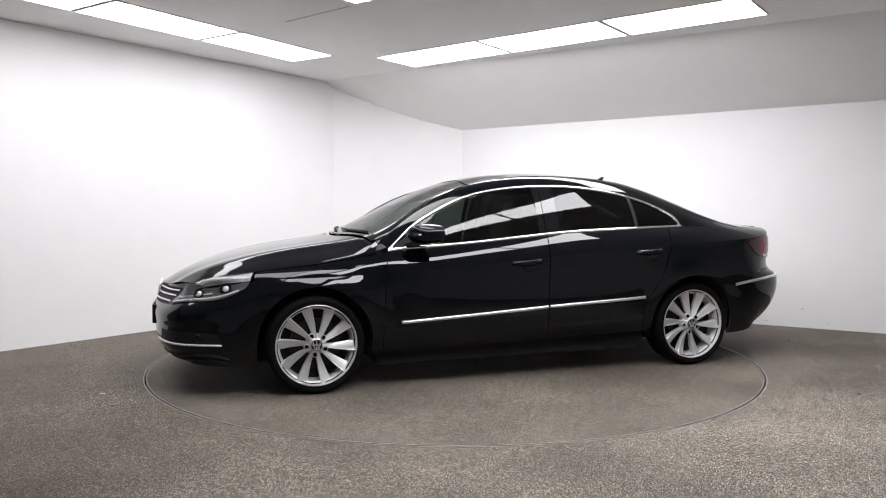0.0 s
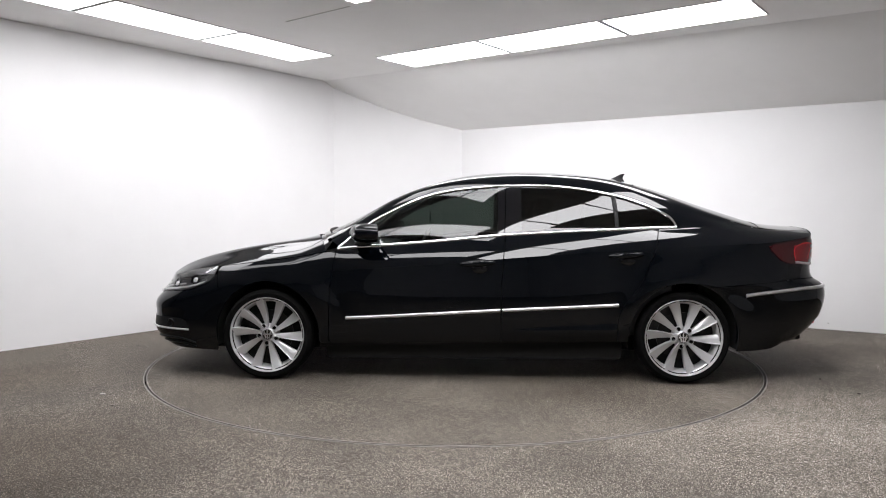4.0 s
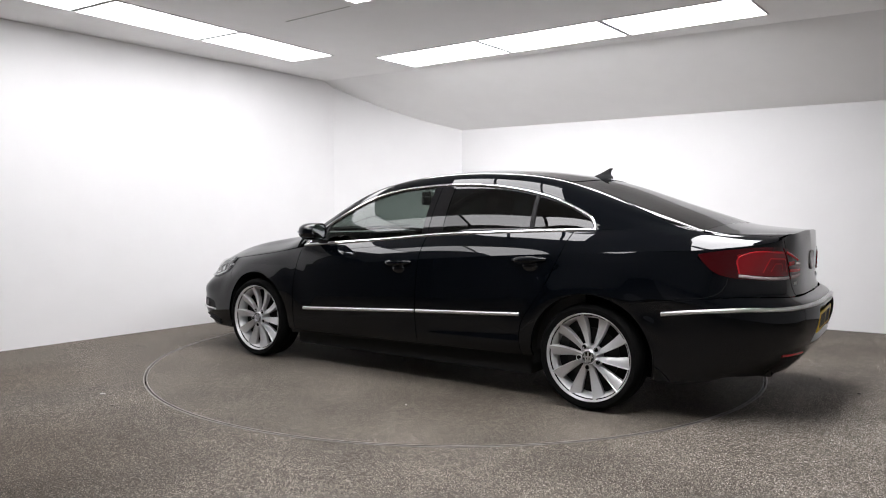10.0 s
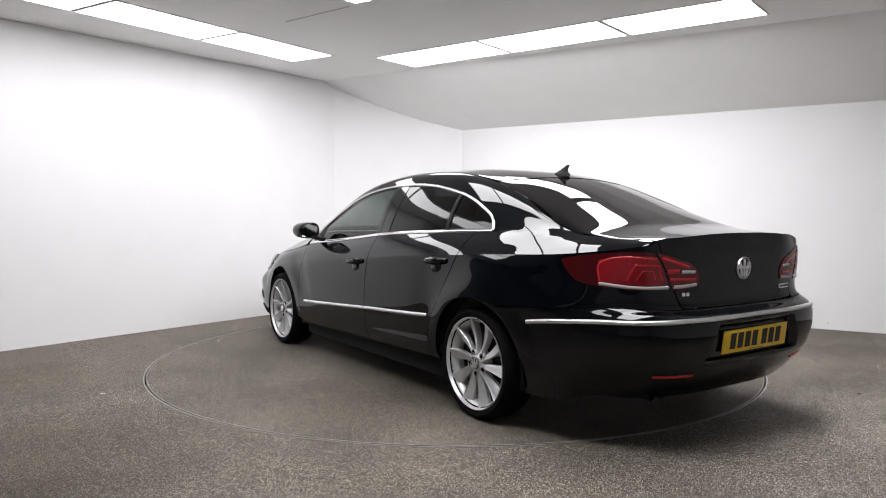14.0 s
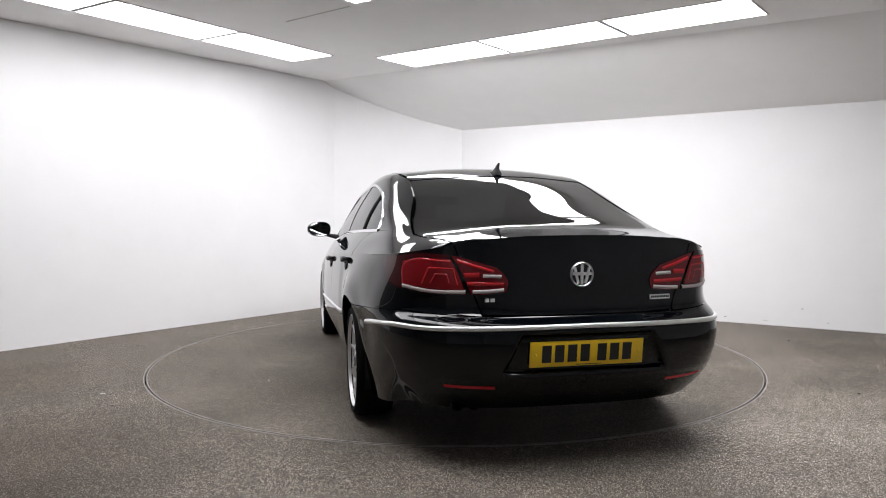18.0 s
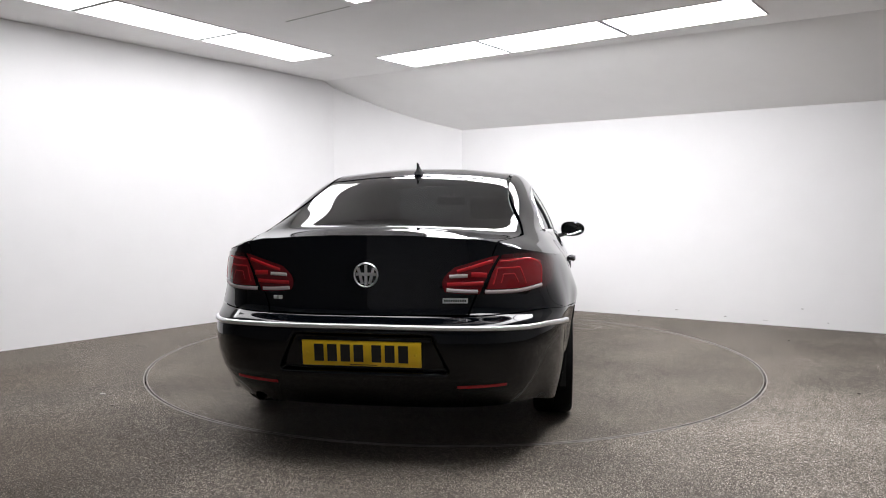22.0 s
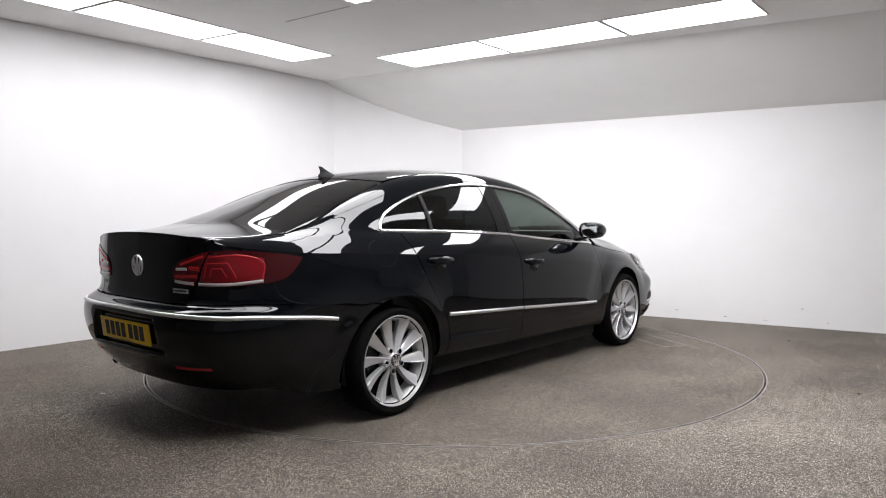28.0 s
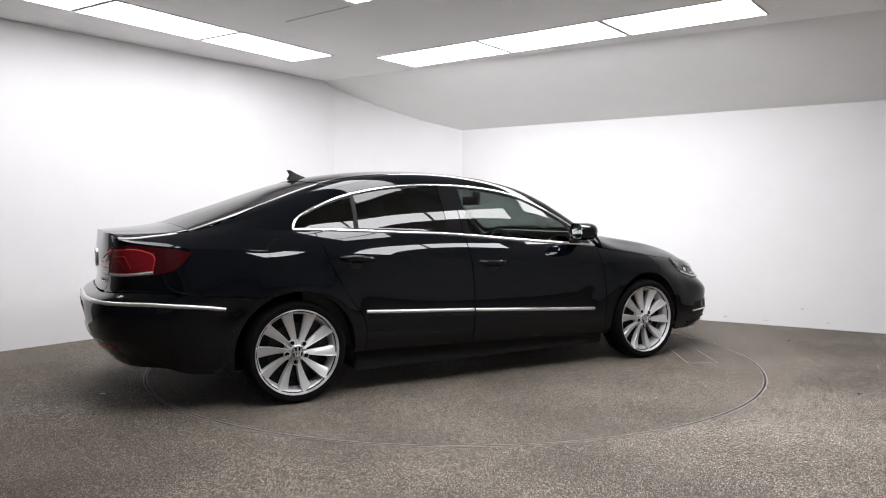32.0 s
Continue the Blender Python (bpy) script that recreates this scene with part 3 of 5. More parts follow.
def flared(p):
    """The front wing's swelling round the wheel arch, which crosses its shoulder."""
    q = p.copy()
    r = np.hypot(p[:, 0] - 1.3555, p[:, 2] - 0.305)
    near = ramp01((p[:, 2] - 0.36) / 0.2) * ramp01((np.abs(p[:, 1]) - 0.55) / 0.15) * ramp01((0.72 - r) / 0.14)
    q[:, 1] += FLARE * (ramp01((0.54 - r) / 0.14) - 0.45) * near
    return q


FLARE = 0.013
UPPER = Surface(upper_net(), flared, (2,))

SIDE_X = (1.7, 1.5, 1.15, 0.9, 0.6, 0.3, 0.0, -0.35, -0.7, -1.0, -1.3, -1.6, -1.95)


def lower_row(fx, fy, fz, sy, sz, gx, gy, gz, sx=SIDE_X):
    f = list(zip(fx, fy, fz if isinstance(fz, tuple) else (fz,) * 5))
    s = list(zip(sx, sy, sz))
    g = list(zip(gx, gy, gz if isinstance(gz, tuple) else (gz,) * 6))
    return f + s + g


def lower_net():
    r0 = lower_row((2.22, 2.21, 2.18, 2.12, 2.04), (0, .28, .5, .66, .755), (.23, .23, .225, .215, .20),
                   (.838, .86, .87, .87, .875, .875, .875, .875, .875, .872, .865, .845, .79),
                   (.185, .185, .205, .222, .228, .234, .24, .248, .257, .265, .25, .21, .22),
                   (-2.05, -2.14, -2.20, -2.25, -2.285, -2.295), (.715, .64, .57, .46, .28, 0), .245)
    r1 = lower_row((2.297, 2.287, 2.257, 2.198, 2.11), (0, .28, .5, .68, .775), .30,
                   (.868, .885, .895, .900, .905, .907, .908, .908, .907, .905, .898, .875, .832),
                   (.30, .30, .29, .295, .30, .305, .31, .318, .325, .33, .34, .36, .38),
                   (-2.125, -2.248, -2.320, -2.370, -2.404, -2.412), (.770, .695, .615, .493, .29, 0), .40)
    r2 = lower_row((2.318, 2.304, 2.265, 2.197, 2.110), (0, .28, .5, .68, .78), .42,
                   (.870, .893, .907, .916, .924, .929, .930, .930, .926, .920, .911, .888, .848),
                   (.43, .42, .41, .415, .43, .447, .463, .482, .499, .513, .54, .565, .595),
                   (-2.14, -2.27, -2.345, -2.39, -2.422, -2.43), (.782, .705, .625, .50, .30, 0), .615)
    r3 = lower_row((2.316, 2.300, 2.258, 2.190, 2.102), (0, .28, .5, .68, .778), .505,
                   (.862, .893, .914, .921, .927, .930, .930, .929, .926, .925, .927, .903, .842),
                   (.565, .57, .575, .58, .59, .60, .61, .62, .635, .645, .655, .66, .668),
                   (-2.115, -2.222, -2.283, -2.322, -2.345, -2.352), (.752, .668, .59, .46, .28, 0), (.682, .684, .682, .677, .670, .668))
    r4 = lower_row((2.29, 2.24, 2.17, 2.10, 2.02), (0, .28, .5, .66, .735), (.575, .585, .595, .60, .60),
                   (.842, .880, .906, .914, .920, .923, .923, .921, .915, .908, .905, .881, .806),
                   (.640, .648, .655, .664, .678, .695, .715, .737, .757, .772, .787, .80, .815),
                   (-2.135, -2.245, -2.285, -2.315, -2.337, -2.345), (.728, .645, .57, .46, .28, 0), (.83, .835, .84, .845, .85, .85))
    col0 = [(2.27, 0.0, 0.63), (2.217, .267, .650), (2.16, .46, .658), (2.06, .64, .672), (2.0, .715, .655)]
    tail = [(-2.13, .718, .930), (-2.265, .61, .955), (-2.29, .53, .978), (-2.315, .42, .990), (-2.3259, .2436, 1.0002), (-2.335, 0, 1.004)]
    r5 = col0 + list(zip(CREASE_X, CREASE_Y, CREASE_Z))[2:15] + tail
    return [r0, r1, r2, r3, r4, r5]


def UPPER_EDGE(x):
    return np.interp(-x, -np.array(CREASE_X), np.array(CREASE_Z))


SILL_LINE = (0.345, -0.022)     # the ledge low on the doors: height and slope


def plate_recess(p):
    """The bumper's shallow recess for the number plate, and the ledge low on the doors."""
    z, y = p[:, 2], np.abs(p[:, 1])
    half = 0.30 + 0.07 * np.clip((0.58 - z) / 0.15, 0, 1)
    k = ramp01((half - y) / 0.025 + 0.5) * ramp01((z - 0.425) / 0.02 + 0.5) * ramp01((0.585 - z) / 0.02 + 0.5) * (p[:, 0] < -2.1)
    q = p.copy()
    q[:, 0] += k * 0.032
    q[:, 0] += 0.006 * ramp01((0.392 - z) / 0.014 + 0.5) * (p[:, 0] < -1.95) * ramp01((0.70 - y) / 0.08)    # lower valance
    low = SILL_LINE[0] + SILL_LINE[1] * p[:, 0]
    q[:, 1] += 0.004 * ramp01((low - z) / 0.016 + 0.5) * ramp01((1.02 - np.abs(p[:, 0])) / 0.12) * ramp01((y - 0.6) / 0.1)
    for ax in (1.3555, -1.3555):        # flared wheel arches
        r = np.hypot(p[:, 0] - ax, z - 0.305)
        q[:, 1] += 0.018 * (np.exp(-((r - 0.35) / 0.085) ** 2) - 0.35) * ramp01((z - 0.34) / 0.2) * ramp01((y - 0.6) / 0.1) * ramp01((0.62 - np.abs(p[:, 0] - ax)) / 0.2) * ramp01((UPPER_EDGE(p[:, 0]) - z) / 0.12) * (ax < 0)
    return flared(q)


LOWER = Surface(lower_net(), plate_recess)


def coons(s, c0, c1, d0, d1):
    """A grid of uv places between four lines of equal counts."""
    n, m = len(c0), len(d0)
    a = np.linspace(0, 1, n)[:, None, None]
    b = np.linspace(0, 1, m)[None, :, None]
    p = ((1 - b) * c0[:, None] + b * c1[:, None] + (1 - a) * d0[None] + a * d1[None]
         - (1 - a) * (1 - b) * c0[0] - a * (1 - b) * c0[-1] - (1 - a) * b * c1[0] - a * b * c1[-1])
    return np.clip(p, 0, 1)


class Skin:
    """Collects patches of the car's skin into one welded mesh, with a turned-in edge."""
    def __init__(self):
        self.v, self.f, self.ln, self.seen = [], [], [], {}

    def vert(self, p):
        key = tuple(round(float(q), 5) for q in p)
        if key not in self.seen:
            self.seen[key] = len(self.v)
            self.v.append(key)
        return self.seen[key]

    def face(self, corners, normals):
        ids, ns = [], []
        for p, n in zip(corners, normals):
            i = self.vert(p)
            if i not in ids:
                ids.append(i)
                ns.append(n)
        if len(ids) > 2:
            self.f.append(tuple(ids))
            self.ln += [tuple(map(float, n)) for n in ns]

    def grid(self, P, N, side, edges, depth):
        n, m = P.shape[:2]
        P, N = P.copy(), N.copy()
        P[..., 1] *= side
        N[..., 1] *= side
        cell = np.cross(P[1:, :-1] - P[:-1, :-1], P[:-1, 1:] - P[:-1, :-1])
        flip = (cell * N[:-1, :-1]).sum() < 0
        for i in range(n - 1):
            for j in range(m - 1):
                q = [(i, j), (i + 1, j), (i + 1, j + 1), (i, j + 1)]
                q = q[::-1] if flip else q
                self.face([P[k] for k in q], [N[k] for k in q])
        loops = {"s": [(i, 0) for i in range(n)], "n": [(i, m - 1) for i in range(n)],
                 "e": [(n - 1, j) for j in range(m)], "w": [(0, j) for j in range(m)]}
        for e in edges:
            row = []
            for i, j in loops[e]:
                p, q = P[i, j], N[i, j]
                w = p - P[min(max(i, 1), n - 2), min(max(j, 1), m - 2)]
                w = w - q * (w @ q)
                w = w / (np.linalg.norm(w) + 1e-9)
                row.append((p, p - q * depth - w * depth * 0.15, w))
            for (p0, q0, w0), (p1, q1, w1) in zip(row, row[1:]):
                c, w = [p0, q0, q1, p1], [w0, w0, w1, w1]
                if np.cross(q0 - p0, p1 - p0) @ w0 < 0:
                    c, w = c[::-1], w[::-1]
                self.face(c, w)

    def patch(self, s, c0, c1, d0, d1, n=40, m=16, sides=(1,), edges="snew", depth=0.018, out=0.0, straight=""):
        uv = coons(s, s.line(c0, n, "s" in straight), s.line(c1, n, "n" in straight),
                   s.line(d0, m, "w" in straight), s.line(d1, m, "e" in straight))
        q = uv.reshape(-1, 2)
        N = s.normals(q).reshape(n, m, 3)
        P = s.points(q).reshape(n, m, 3) + N * out
        for k in sides:
            self.grid(P, N, k, edges, depth)
        return self

    def done(self, name, mat, parent, label=""):
        return part(name, mesh_of(name, self.v, self.f, mat, self.ln), mat, parent, label)


def ribbon(s, pts, width, height, n=60, sides=(1,), sink=0.002, straight=False, uv=None):
    """A raised strip along a line on the skin."""
    q = s.line(pts, n, straight) if uv is None else uv
    P, N = s.points(q), s.normals(q)
    n = len(P)
    T = np.gradient(P, axis=0)
    T /= np.linalg.norm(T, axis=1)[:, None] + 1e-9
    B = np.cross(N, T)
    prof = ((-0.5, -1), (-0.5, 0.3), (-0.3, 0.85), (0, 1), (0.3, 0.85), (0.5, 0.3), (0.5, -1))
    V, F = [], []
    for sd in sides:
        i0 = len(V)
        for i in range(n):
            for a, h in prof:
                p = P[i] + B[i] * a * width + N[i] * (h * height if h > 0 else -sink)
                V.append((p[0], p[1] * sd, p[2]))
        k = len(prof)
        for i in range(n - 1):
            for j in range(k):
                a, b, c, d = i0 + i * k + j, i0 + (i + 1) * k + j, i0 + (i + 1) * k + (j + 1) % k, i0 + i * k + (j + 1) % k
                F.append((a, b, c, d) if sd > 0 else (d, c, b, a))
        for e in (i0, i0 + (n - 1) * k):
            F.append(tuple(range(e, e + k)) if (e == i0) != (sd > 0) else tuple(range(e + k - 1, e - 1, -1)))
    bm = bmesh.new()
    vs = [bm.verts.new(v) for v in V]
    for f in F:
        bm.faces.new([vs[i] for i in f])
    return bm


def arc_pts(cx, cz, r, a0, a1, n=24):
    return [("side", cx + r * math.cos(radians(a0 + (a1 - a0) * k / max(1, n - 1))), cz + r * math.sin(radians(a0 + (a1 - a0) * k / max(1, n - 1)))) for k in range(n)]


AXLE_F, AXLE_R, HUB_Z = 1.3555, -1.3555, 0.305
ARCH = 0.350
S = lambda *q: [("side", a, b) for a, b in q]
TOP = lambda *q: [("top", a, b) for a, b in q]
REAR = lambda *q: [("rear", a, b) for a, b in q]
FRONT = lambda *q: [("front", a, b) for a, b in q]
UV = lambda *q: [("uv", a, b) for a, b in q]

# shared seams, seen from the side (x, z) or from above (x, y)
WIN_TOP = S((0.885, 0.876), (0.742, 0.996), (0.589, 1.092), (0.359, 1.199), (0.091, 1.262), (-0.257, 1.287), (-0.567, 1.279), (-0.84, 1.241),
            (-1.076, 1.179), (-1.235, 1.112), (-1.315, 1.056), (-1.335, 1.012))
BELT = S((0.885, 0.866), (0.4, 0.903), (-0.2, 0.957), (-0.73, 0.984), (-1.33, 1.004))
PILLAR = TOP((0.95, 0.765), (0.75, 0.70), (0.5, 0.635), (0.25, 0.585), (0.0, 0.560), (-0.35, 0.548), (-0.75, 0.540), (-1.10, 0.532), (-1.5, 0.575), (-1.90, 0.655))
C_CUT = S((-1.335, 1.010), (-1.60, 1.008)) + TOP((-1.90, 0.662))


def build_shell(car):
    both = (1, -1)
    g = 0.0025
    for sd, tag in ((1, "left"), (-1, "right")):
        one = (sd,)
        # front wing
        k = Skin()
        k.patch(LOWER, S((.947, .245), (1.003, .25)) + arc_pts(AXLE_F, HUB_Z, ARCH, 188, 34), [("uv", LOWER.find("side", .92, .726)[0], 1), ("uv", LOWER.find("side", 1.715, .694)[0], 1)],
                S((.947, .245), (.936, .584)) + [("uv", LOWER.find("side", .92, .726)[0], 1)], S((1.646, .50), (1.69, .60)) + [("uv", LOWER.find("side", 1.715, .694)[0], 1)],
                n=56, m=18, sides=one, edges="sew", straight="s")
        k.patch(UPPER, [("uv", UPPER.find("side", .92, .726)[0], 0), ("uv", UPPER.find("side", 1.715, .694)[0], 0)], S((.905, .850), (1.09, .822), (1.4, .778), (1.70, .742)),
                [("uv", UPPER.find("side", .92, .726)[0], 0)] + S((.905, .850)), [("uv", UPPER.find("side", 1.715, .694)[0], 0)] + S((1.70, .742)), n=56, m=8, sides=one, edges="new")
        k.done("front_wing", M_PAINT, car)
        # doors
        uf, ub, ur = (LOWER.find("side", x, z)[0] for x, z in ((.915, .727), (-.198, .806), (-1.175, .870)))
        vf, vb, vr = (UPPER.find("side", x, z)[0] for x, z in ((.915, .727), (-.198, .806), (-1.175, .870)))
        k = Skin()
        k.patch(LOWER, S((.941, .245), (-.184, .262)), UV((uf, 1), (ub + g, 1)), S((.941, .245), (.931, .584)) + UV((uf, 1)), S((-.184, .262), (-.185, .6)) + UV((ub + g * 0, 1)), n=40, m=20, sides=one, edges="sew")
        k.patch(UPPER, UV((vf, 0), (vb, 0)), S((.899, .857), (.4, .900), (-.212, .956)), UV((vf, 0)) + S((.899, .857)), UV((vb, 0)) + S((-.212, .956)), n=40, m=10, sides=one, edges="new")
        door = k.done("front_door", M_PAINT, car)
        k = Skin()
        k.patch(LOWER, S((-.190, .262), (-.938, .268)), UV((ub + 0.0012, 1), (ur, 1)), S((-.190, .262), (-.191, .6)) + UV((ub + 0.0012, 1)),
                S((-.938, .268), (-.930, .38), (-.954, .483), (-1.01, .560), (-1.112, .724)) + UV((ur, 1)), n=36, m=20, sides=one, edges="sew")
        k.patch(UPPER, UV((vb + 0.0012, 0), (vr, 0)), S((-.218, .957), (-.73, .982), (-1.215, 1.000)), UV((vb + 0.0012, 0)) + S((-.218, .957)), UV((vr, 0)) + S((-1.215, 1.000)), n=36, m=10, sides=one, edges="new")
        rdoor = k.done("rear_door", M_PAINT, car)
        # rear wing with the pillar foot
        ut = LOWER.find("rear", .572, .95)[0]
        k = Skin()
        k.patch(LOWER, S((-.945, .262), (-1.004, .262)), S((-1.016, .560), (-1.1166, .561)), S((-.945, .262), (-.936, .38), (-.960, .483), (-1.016, .560)), arc_pts(AXLE_R, HUB_Z, ARCH, -7, 47, 16),
                n=6, m=20, sides=one, edges="sew", straight="e")
        k.patch(LOWER, S((-1.016, .560)) + arc_pts(AXLE_R, HUB_Z, ARCH, 47, 112, 24) + S((-1.6, .632), (-1.8, .648), (-2.0, .664)) + REAR((.70, .672), (.57, .668), (.45, .662)),
                UV((ur + 0.0015, 1), (ut, 1)), S((-1.016, .560), (-1.118, .724)) + UV((ur + 0.0015, 1)),
                REAR((.45, .662), (.489, .771)) + UV((ut, 1)), n=90, m=22, sides=one, edges="sew", straight="s")
        wt = UPPER.find("top", -2.25, .572)
        k.patch(UPPER, UV((vr + 0.0015, 0), (1, 0)), S((-1.221, 1.000), (-1.335, 1.007), (-1.60, 1.008)) + TOP((-1.90, .662), (-2.1, .612), (-2.262, .57)),
                UV((vr + 0.0015, 0)) + S((-1.221, 1.000)), UV((1, 0)) + TOP((-2.262, .57)), n=60, m=8, sides=one, edges="ew")
        k.done("rear_wing", M_PAINT, car)
        # pillars and roof rail round the windows
        Skin().patch(UPPER, WIN_TOP, PILLAR, WIN_TOP[:1] + PILLAR[:1], C_CUT, n=90, m=12, sides=one, edges="sn", depth=0.03).done("pillar_frame", M_PAINT, car)
        # panes
        Skin().patch(UPPER, S((.87, .873), (.4, .905), (-.168, .957)), S((.86, .893), (.742, .990), (.589, 1.086), (.359, 1.193), (.091, 1.256), (-.172, 1.278)),
                     S((.87, .873), (.86, .893)), S((-.168, .957), (-.172, 1.278)), n=40, m=12, sides=one, edges="", out=-0.006).done("side_window", M_GLASS_F, door, "green-tinted front side window")
        Skin().patch(UPPER, S((-.318, .967), (-.62, .980), (-.935, .992)), S((-.325, 1.284), (-.567, 1.275), (-.84, 1.237), (-.925, 1.217)),
                     S((-.318, .967), (-.325, 1.284)), S((-.935, .992), (-.925, 1.217)), n=30, m=12, sides=one, edges="", out=-0.006).done("side_window", M_GLASS_R, rdoor, "dark privacy rear side window")
        Skin().patch(UPPER, S((-.962, .993), (-1.15, .999), (-1.32, 1.003)), S((-.953, 1.209), (-1.076, 1.175), (-1.235, 1.108), (-1.31, 1.054), (-1.330, 1.012)),
                     S((-.962, .993), (-.953, 1.209)), S((-1.32, 1.003), (-1.330, 1.012)), n=24, m=12, sides=one, edges="", out=-0.006).done("quarter_window", M_GLASS_R, rdoor, "dark privacy quarter window")
        for x0, x1, t0, t1, own in ((-.166, -.208, -.170, -.222, door), (-.212, -.320, -.226, -.327, rdoor)):
            Skin().patch(UPPER, S((x0, .957), (x1, .966)), S((t0, 1.279), (t1, 1.286)), S((x0, .957), (t0, 1.279)), S((x1, .966), (t1, 1.286)), n=6, m=16, sides=one,
                         edges="ew", out=-0.003).done("pillar_cover", M_GLOSSB, own, "gloss black pillar cover")
        part("window_bar", ribbon(UPPER, S((-.948, .993), (-.940, 1.213)), 0.026, 0.004, 16, one, 0.01), M_PLASTIC, rdoor, "black bar between the rear panes", 40)
        # bright strips
        part("window_trim", ribbon(UPPER, WIN_TOP, 0.017, 0.007, 90, one, 0.01), M_CHROME, car, "polished chrome strip over the side windows", 60)
        part("belt_trim", ribbon(UPPER, S((.893, .866), (.4, .903), (-.212, .958)), 0.022, 0.008, 40, one, 0.008), M_CHROME, door, "chrome waist strip", 60)
        part("belt_trim", ribbon(UPPER, S((-.217, .958), (-.73, .985), (-1.338, 1.005)), 0.022, 0.008, 40, one, 0.008), M_CHROME, rdoor, "chrome waist strip", 60)
        part("door_moulding", ribbon(LOWER, S((.827, .417), (.3, .446), (-.18, .474)), 0.022, 0.010, 40, one), M_SATIN, door, "chrome door moulding", 60)
        part("door_moulding", ribbon(LOWER, S((-.194, .475), (-.6, .494), (-.937, .510)), 0.022, 0.010, 30, one), M_SATIN, rdoor, "chrome door moulding", 60)
        # sill
        Skin().patch(LOWER, UV((LOWER.find("side", 1.0, .24)[0], 0), (LOWER.find("side", -1.0, .26)[0], 0)), S((1.0, .243), (0, .256), (-1.0, .264)),
                     UV((LOWER.find("side", 1.0, .24)[0], 0)) + S((1.0, .243)), UV((LOWER.find("side", -1.0, .26)[0], 0)) + S((-1.0, .264)), n=30, m=4, sides=one, edges="s", out=-0.006, depth=0.1).done("sill", M_PLASTIC, car, "black plastic sill")
        # handles
        for x, z, own in ((-.035, .765, door), (-.985, .818, rdoor)):
            build_handle(own, x, z, sd)
        build_mirror(door, sd)
        build_tail_lamp(car, sd)
        build_head_lamp(car, sd)

    # bonnet, roof, screens, boot lid: whole across
    k = Skin()
    k.patch(UPPER, [("uv", 0, UPPER.kv[2])] + S((1.695, .746), (1.4, .782), (1.09, .826), (.97, .850)), UV((0, 1), (UPPER.find("top", 1.165, 0.0)[0], 1)),
            UV((0, UPPER.kv[2]), (0, 1)), S((.97, .850)) + TOP((1.06, .6), (1.135, .3)) + UV((UPPER.find("top", 1.165, 0.0)[0], 1)), n=40, m=30, sides=both, edges="sew")
    k.done("bonnet", M_PAINT, car)
    u0, u1 = UPPER.find("top", 1.12, 0)[0], UPPER.find("top", .21, 0)[0]
    Skin().patch(UPPER, TOP((.945, .757), (1.03, .55), (1.09, .3)) + UV((u0, 1)), TOP((.275, .575), (.245, .4), (.22, .2)) + UV((u1, 1)),
                 TOP((.945, .757), (.75, .692), (.5, .627), (.275, .575)), UV((u0, 1), (u1, 1)), n=24, m=24, sides=both, edges="", out=-0.003).done("windscreen", M_GLASS_W, car, "clear windscreen")
    for sd in (1, -1):
        part("screen_border", ribbon(UPPER, TOP((.958, .735), (.75, .672), (.5, .607), (.285, .560)), .045, .0012, 40, (sd,)), M_GLOSSB, car, "black border of the windscreen", 60)
        part("screen_border", ribbon(UPPER, TOP((.955, .735), (1.005, .55), (1.062, .3), (1.082, .02)), .06, .0012, 40, (sd,)), M_GLOSSB, car, "black border of the windscreen", 60)
    ur0, ur1 = UPPER.find("top", .20, 0)[0], UPPER.find("top", -1.165, 0)[0]
    Skin().patch(UPPER, TOP((.262, .582), (.0, .555), (-.35, .543), (-.75, .535), (-1.09, .527)), UV((ur0, 1), (ur1, 1)), TOP((.262, .582), (.235, .4), (.21, .2)) + UV((ur0, 1)),
                 TOP((-1.09, .527), (-1.14, .3)) + UV((ur1, 1)), n=40, m=24, sides=both, edges="sew").done("roof", M_PAINT, car)
    a0, a1 = UPPER.find("top", -1.175, 0)[0], UPPER.find("top", -1.985, 0)[0]
    Skin().patch(UPPER, TOP((-1.100, .529), (-1.15, .3)) + UV((a0, 1)), TOP((-1.893, .651), (-1.957, .3)) + UV((a1, 1)), TOP((-1.100, .529), (-1.3, .549), (-1.5, .572), (-1.893, .651)),
                 UV((a0, 1), (a1, 1)), n=24, m=24, sides=both, edges="", out=-0.003).done("rear_screen", M_GLASS_R, car, "dark tinted rear screen")
    b0 = UPPER.find("top", -2.0, 0)[0]
    k = Skin()
    k.patch(UPPER, TOP((-1.905, .646), (-2.1, .604), (-2.268, .562)), UV((b0, 1), (1, 1)), TOP((-1.905, .646), (-1.965, .3)) + UV((b0, 1)), TOP((-2.268, .562)) + UV((1, .45), (1, 1)), n=24, m=24, sides=both, edges="sw")
    ut = LOWER.find("rear", .565, .955)[0]
    k.patch(LOWER, REAR((.442, .668), (.25, .663)) + UV((1, LOWER.find("rear", 0, .662)[1])), UV((ut, 1), (1, 1)), REAR((.442, .668), (.483, .771)) + UV((ut, 1)), UV((1, LOWER.find("rear", 0, .662)[1]), (1, 1)), n=24, m=20, sides=both, edges="sw")
    boot = k.done("boot_lid", M_PAINT, car)
    # bumpers
    k = Skin()
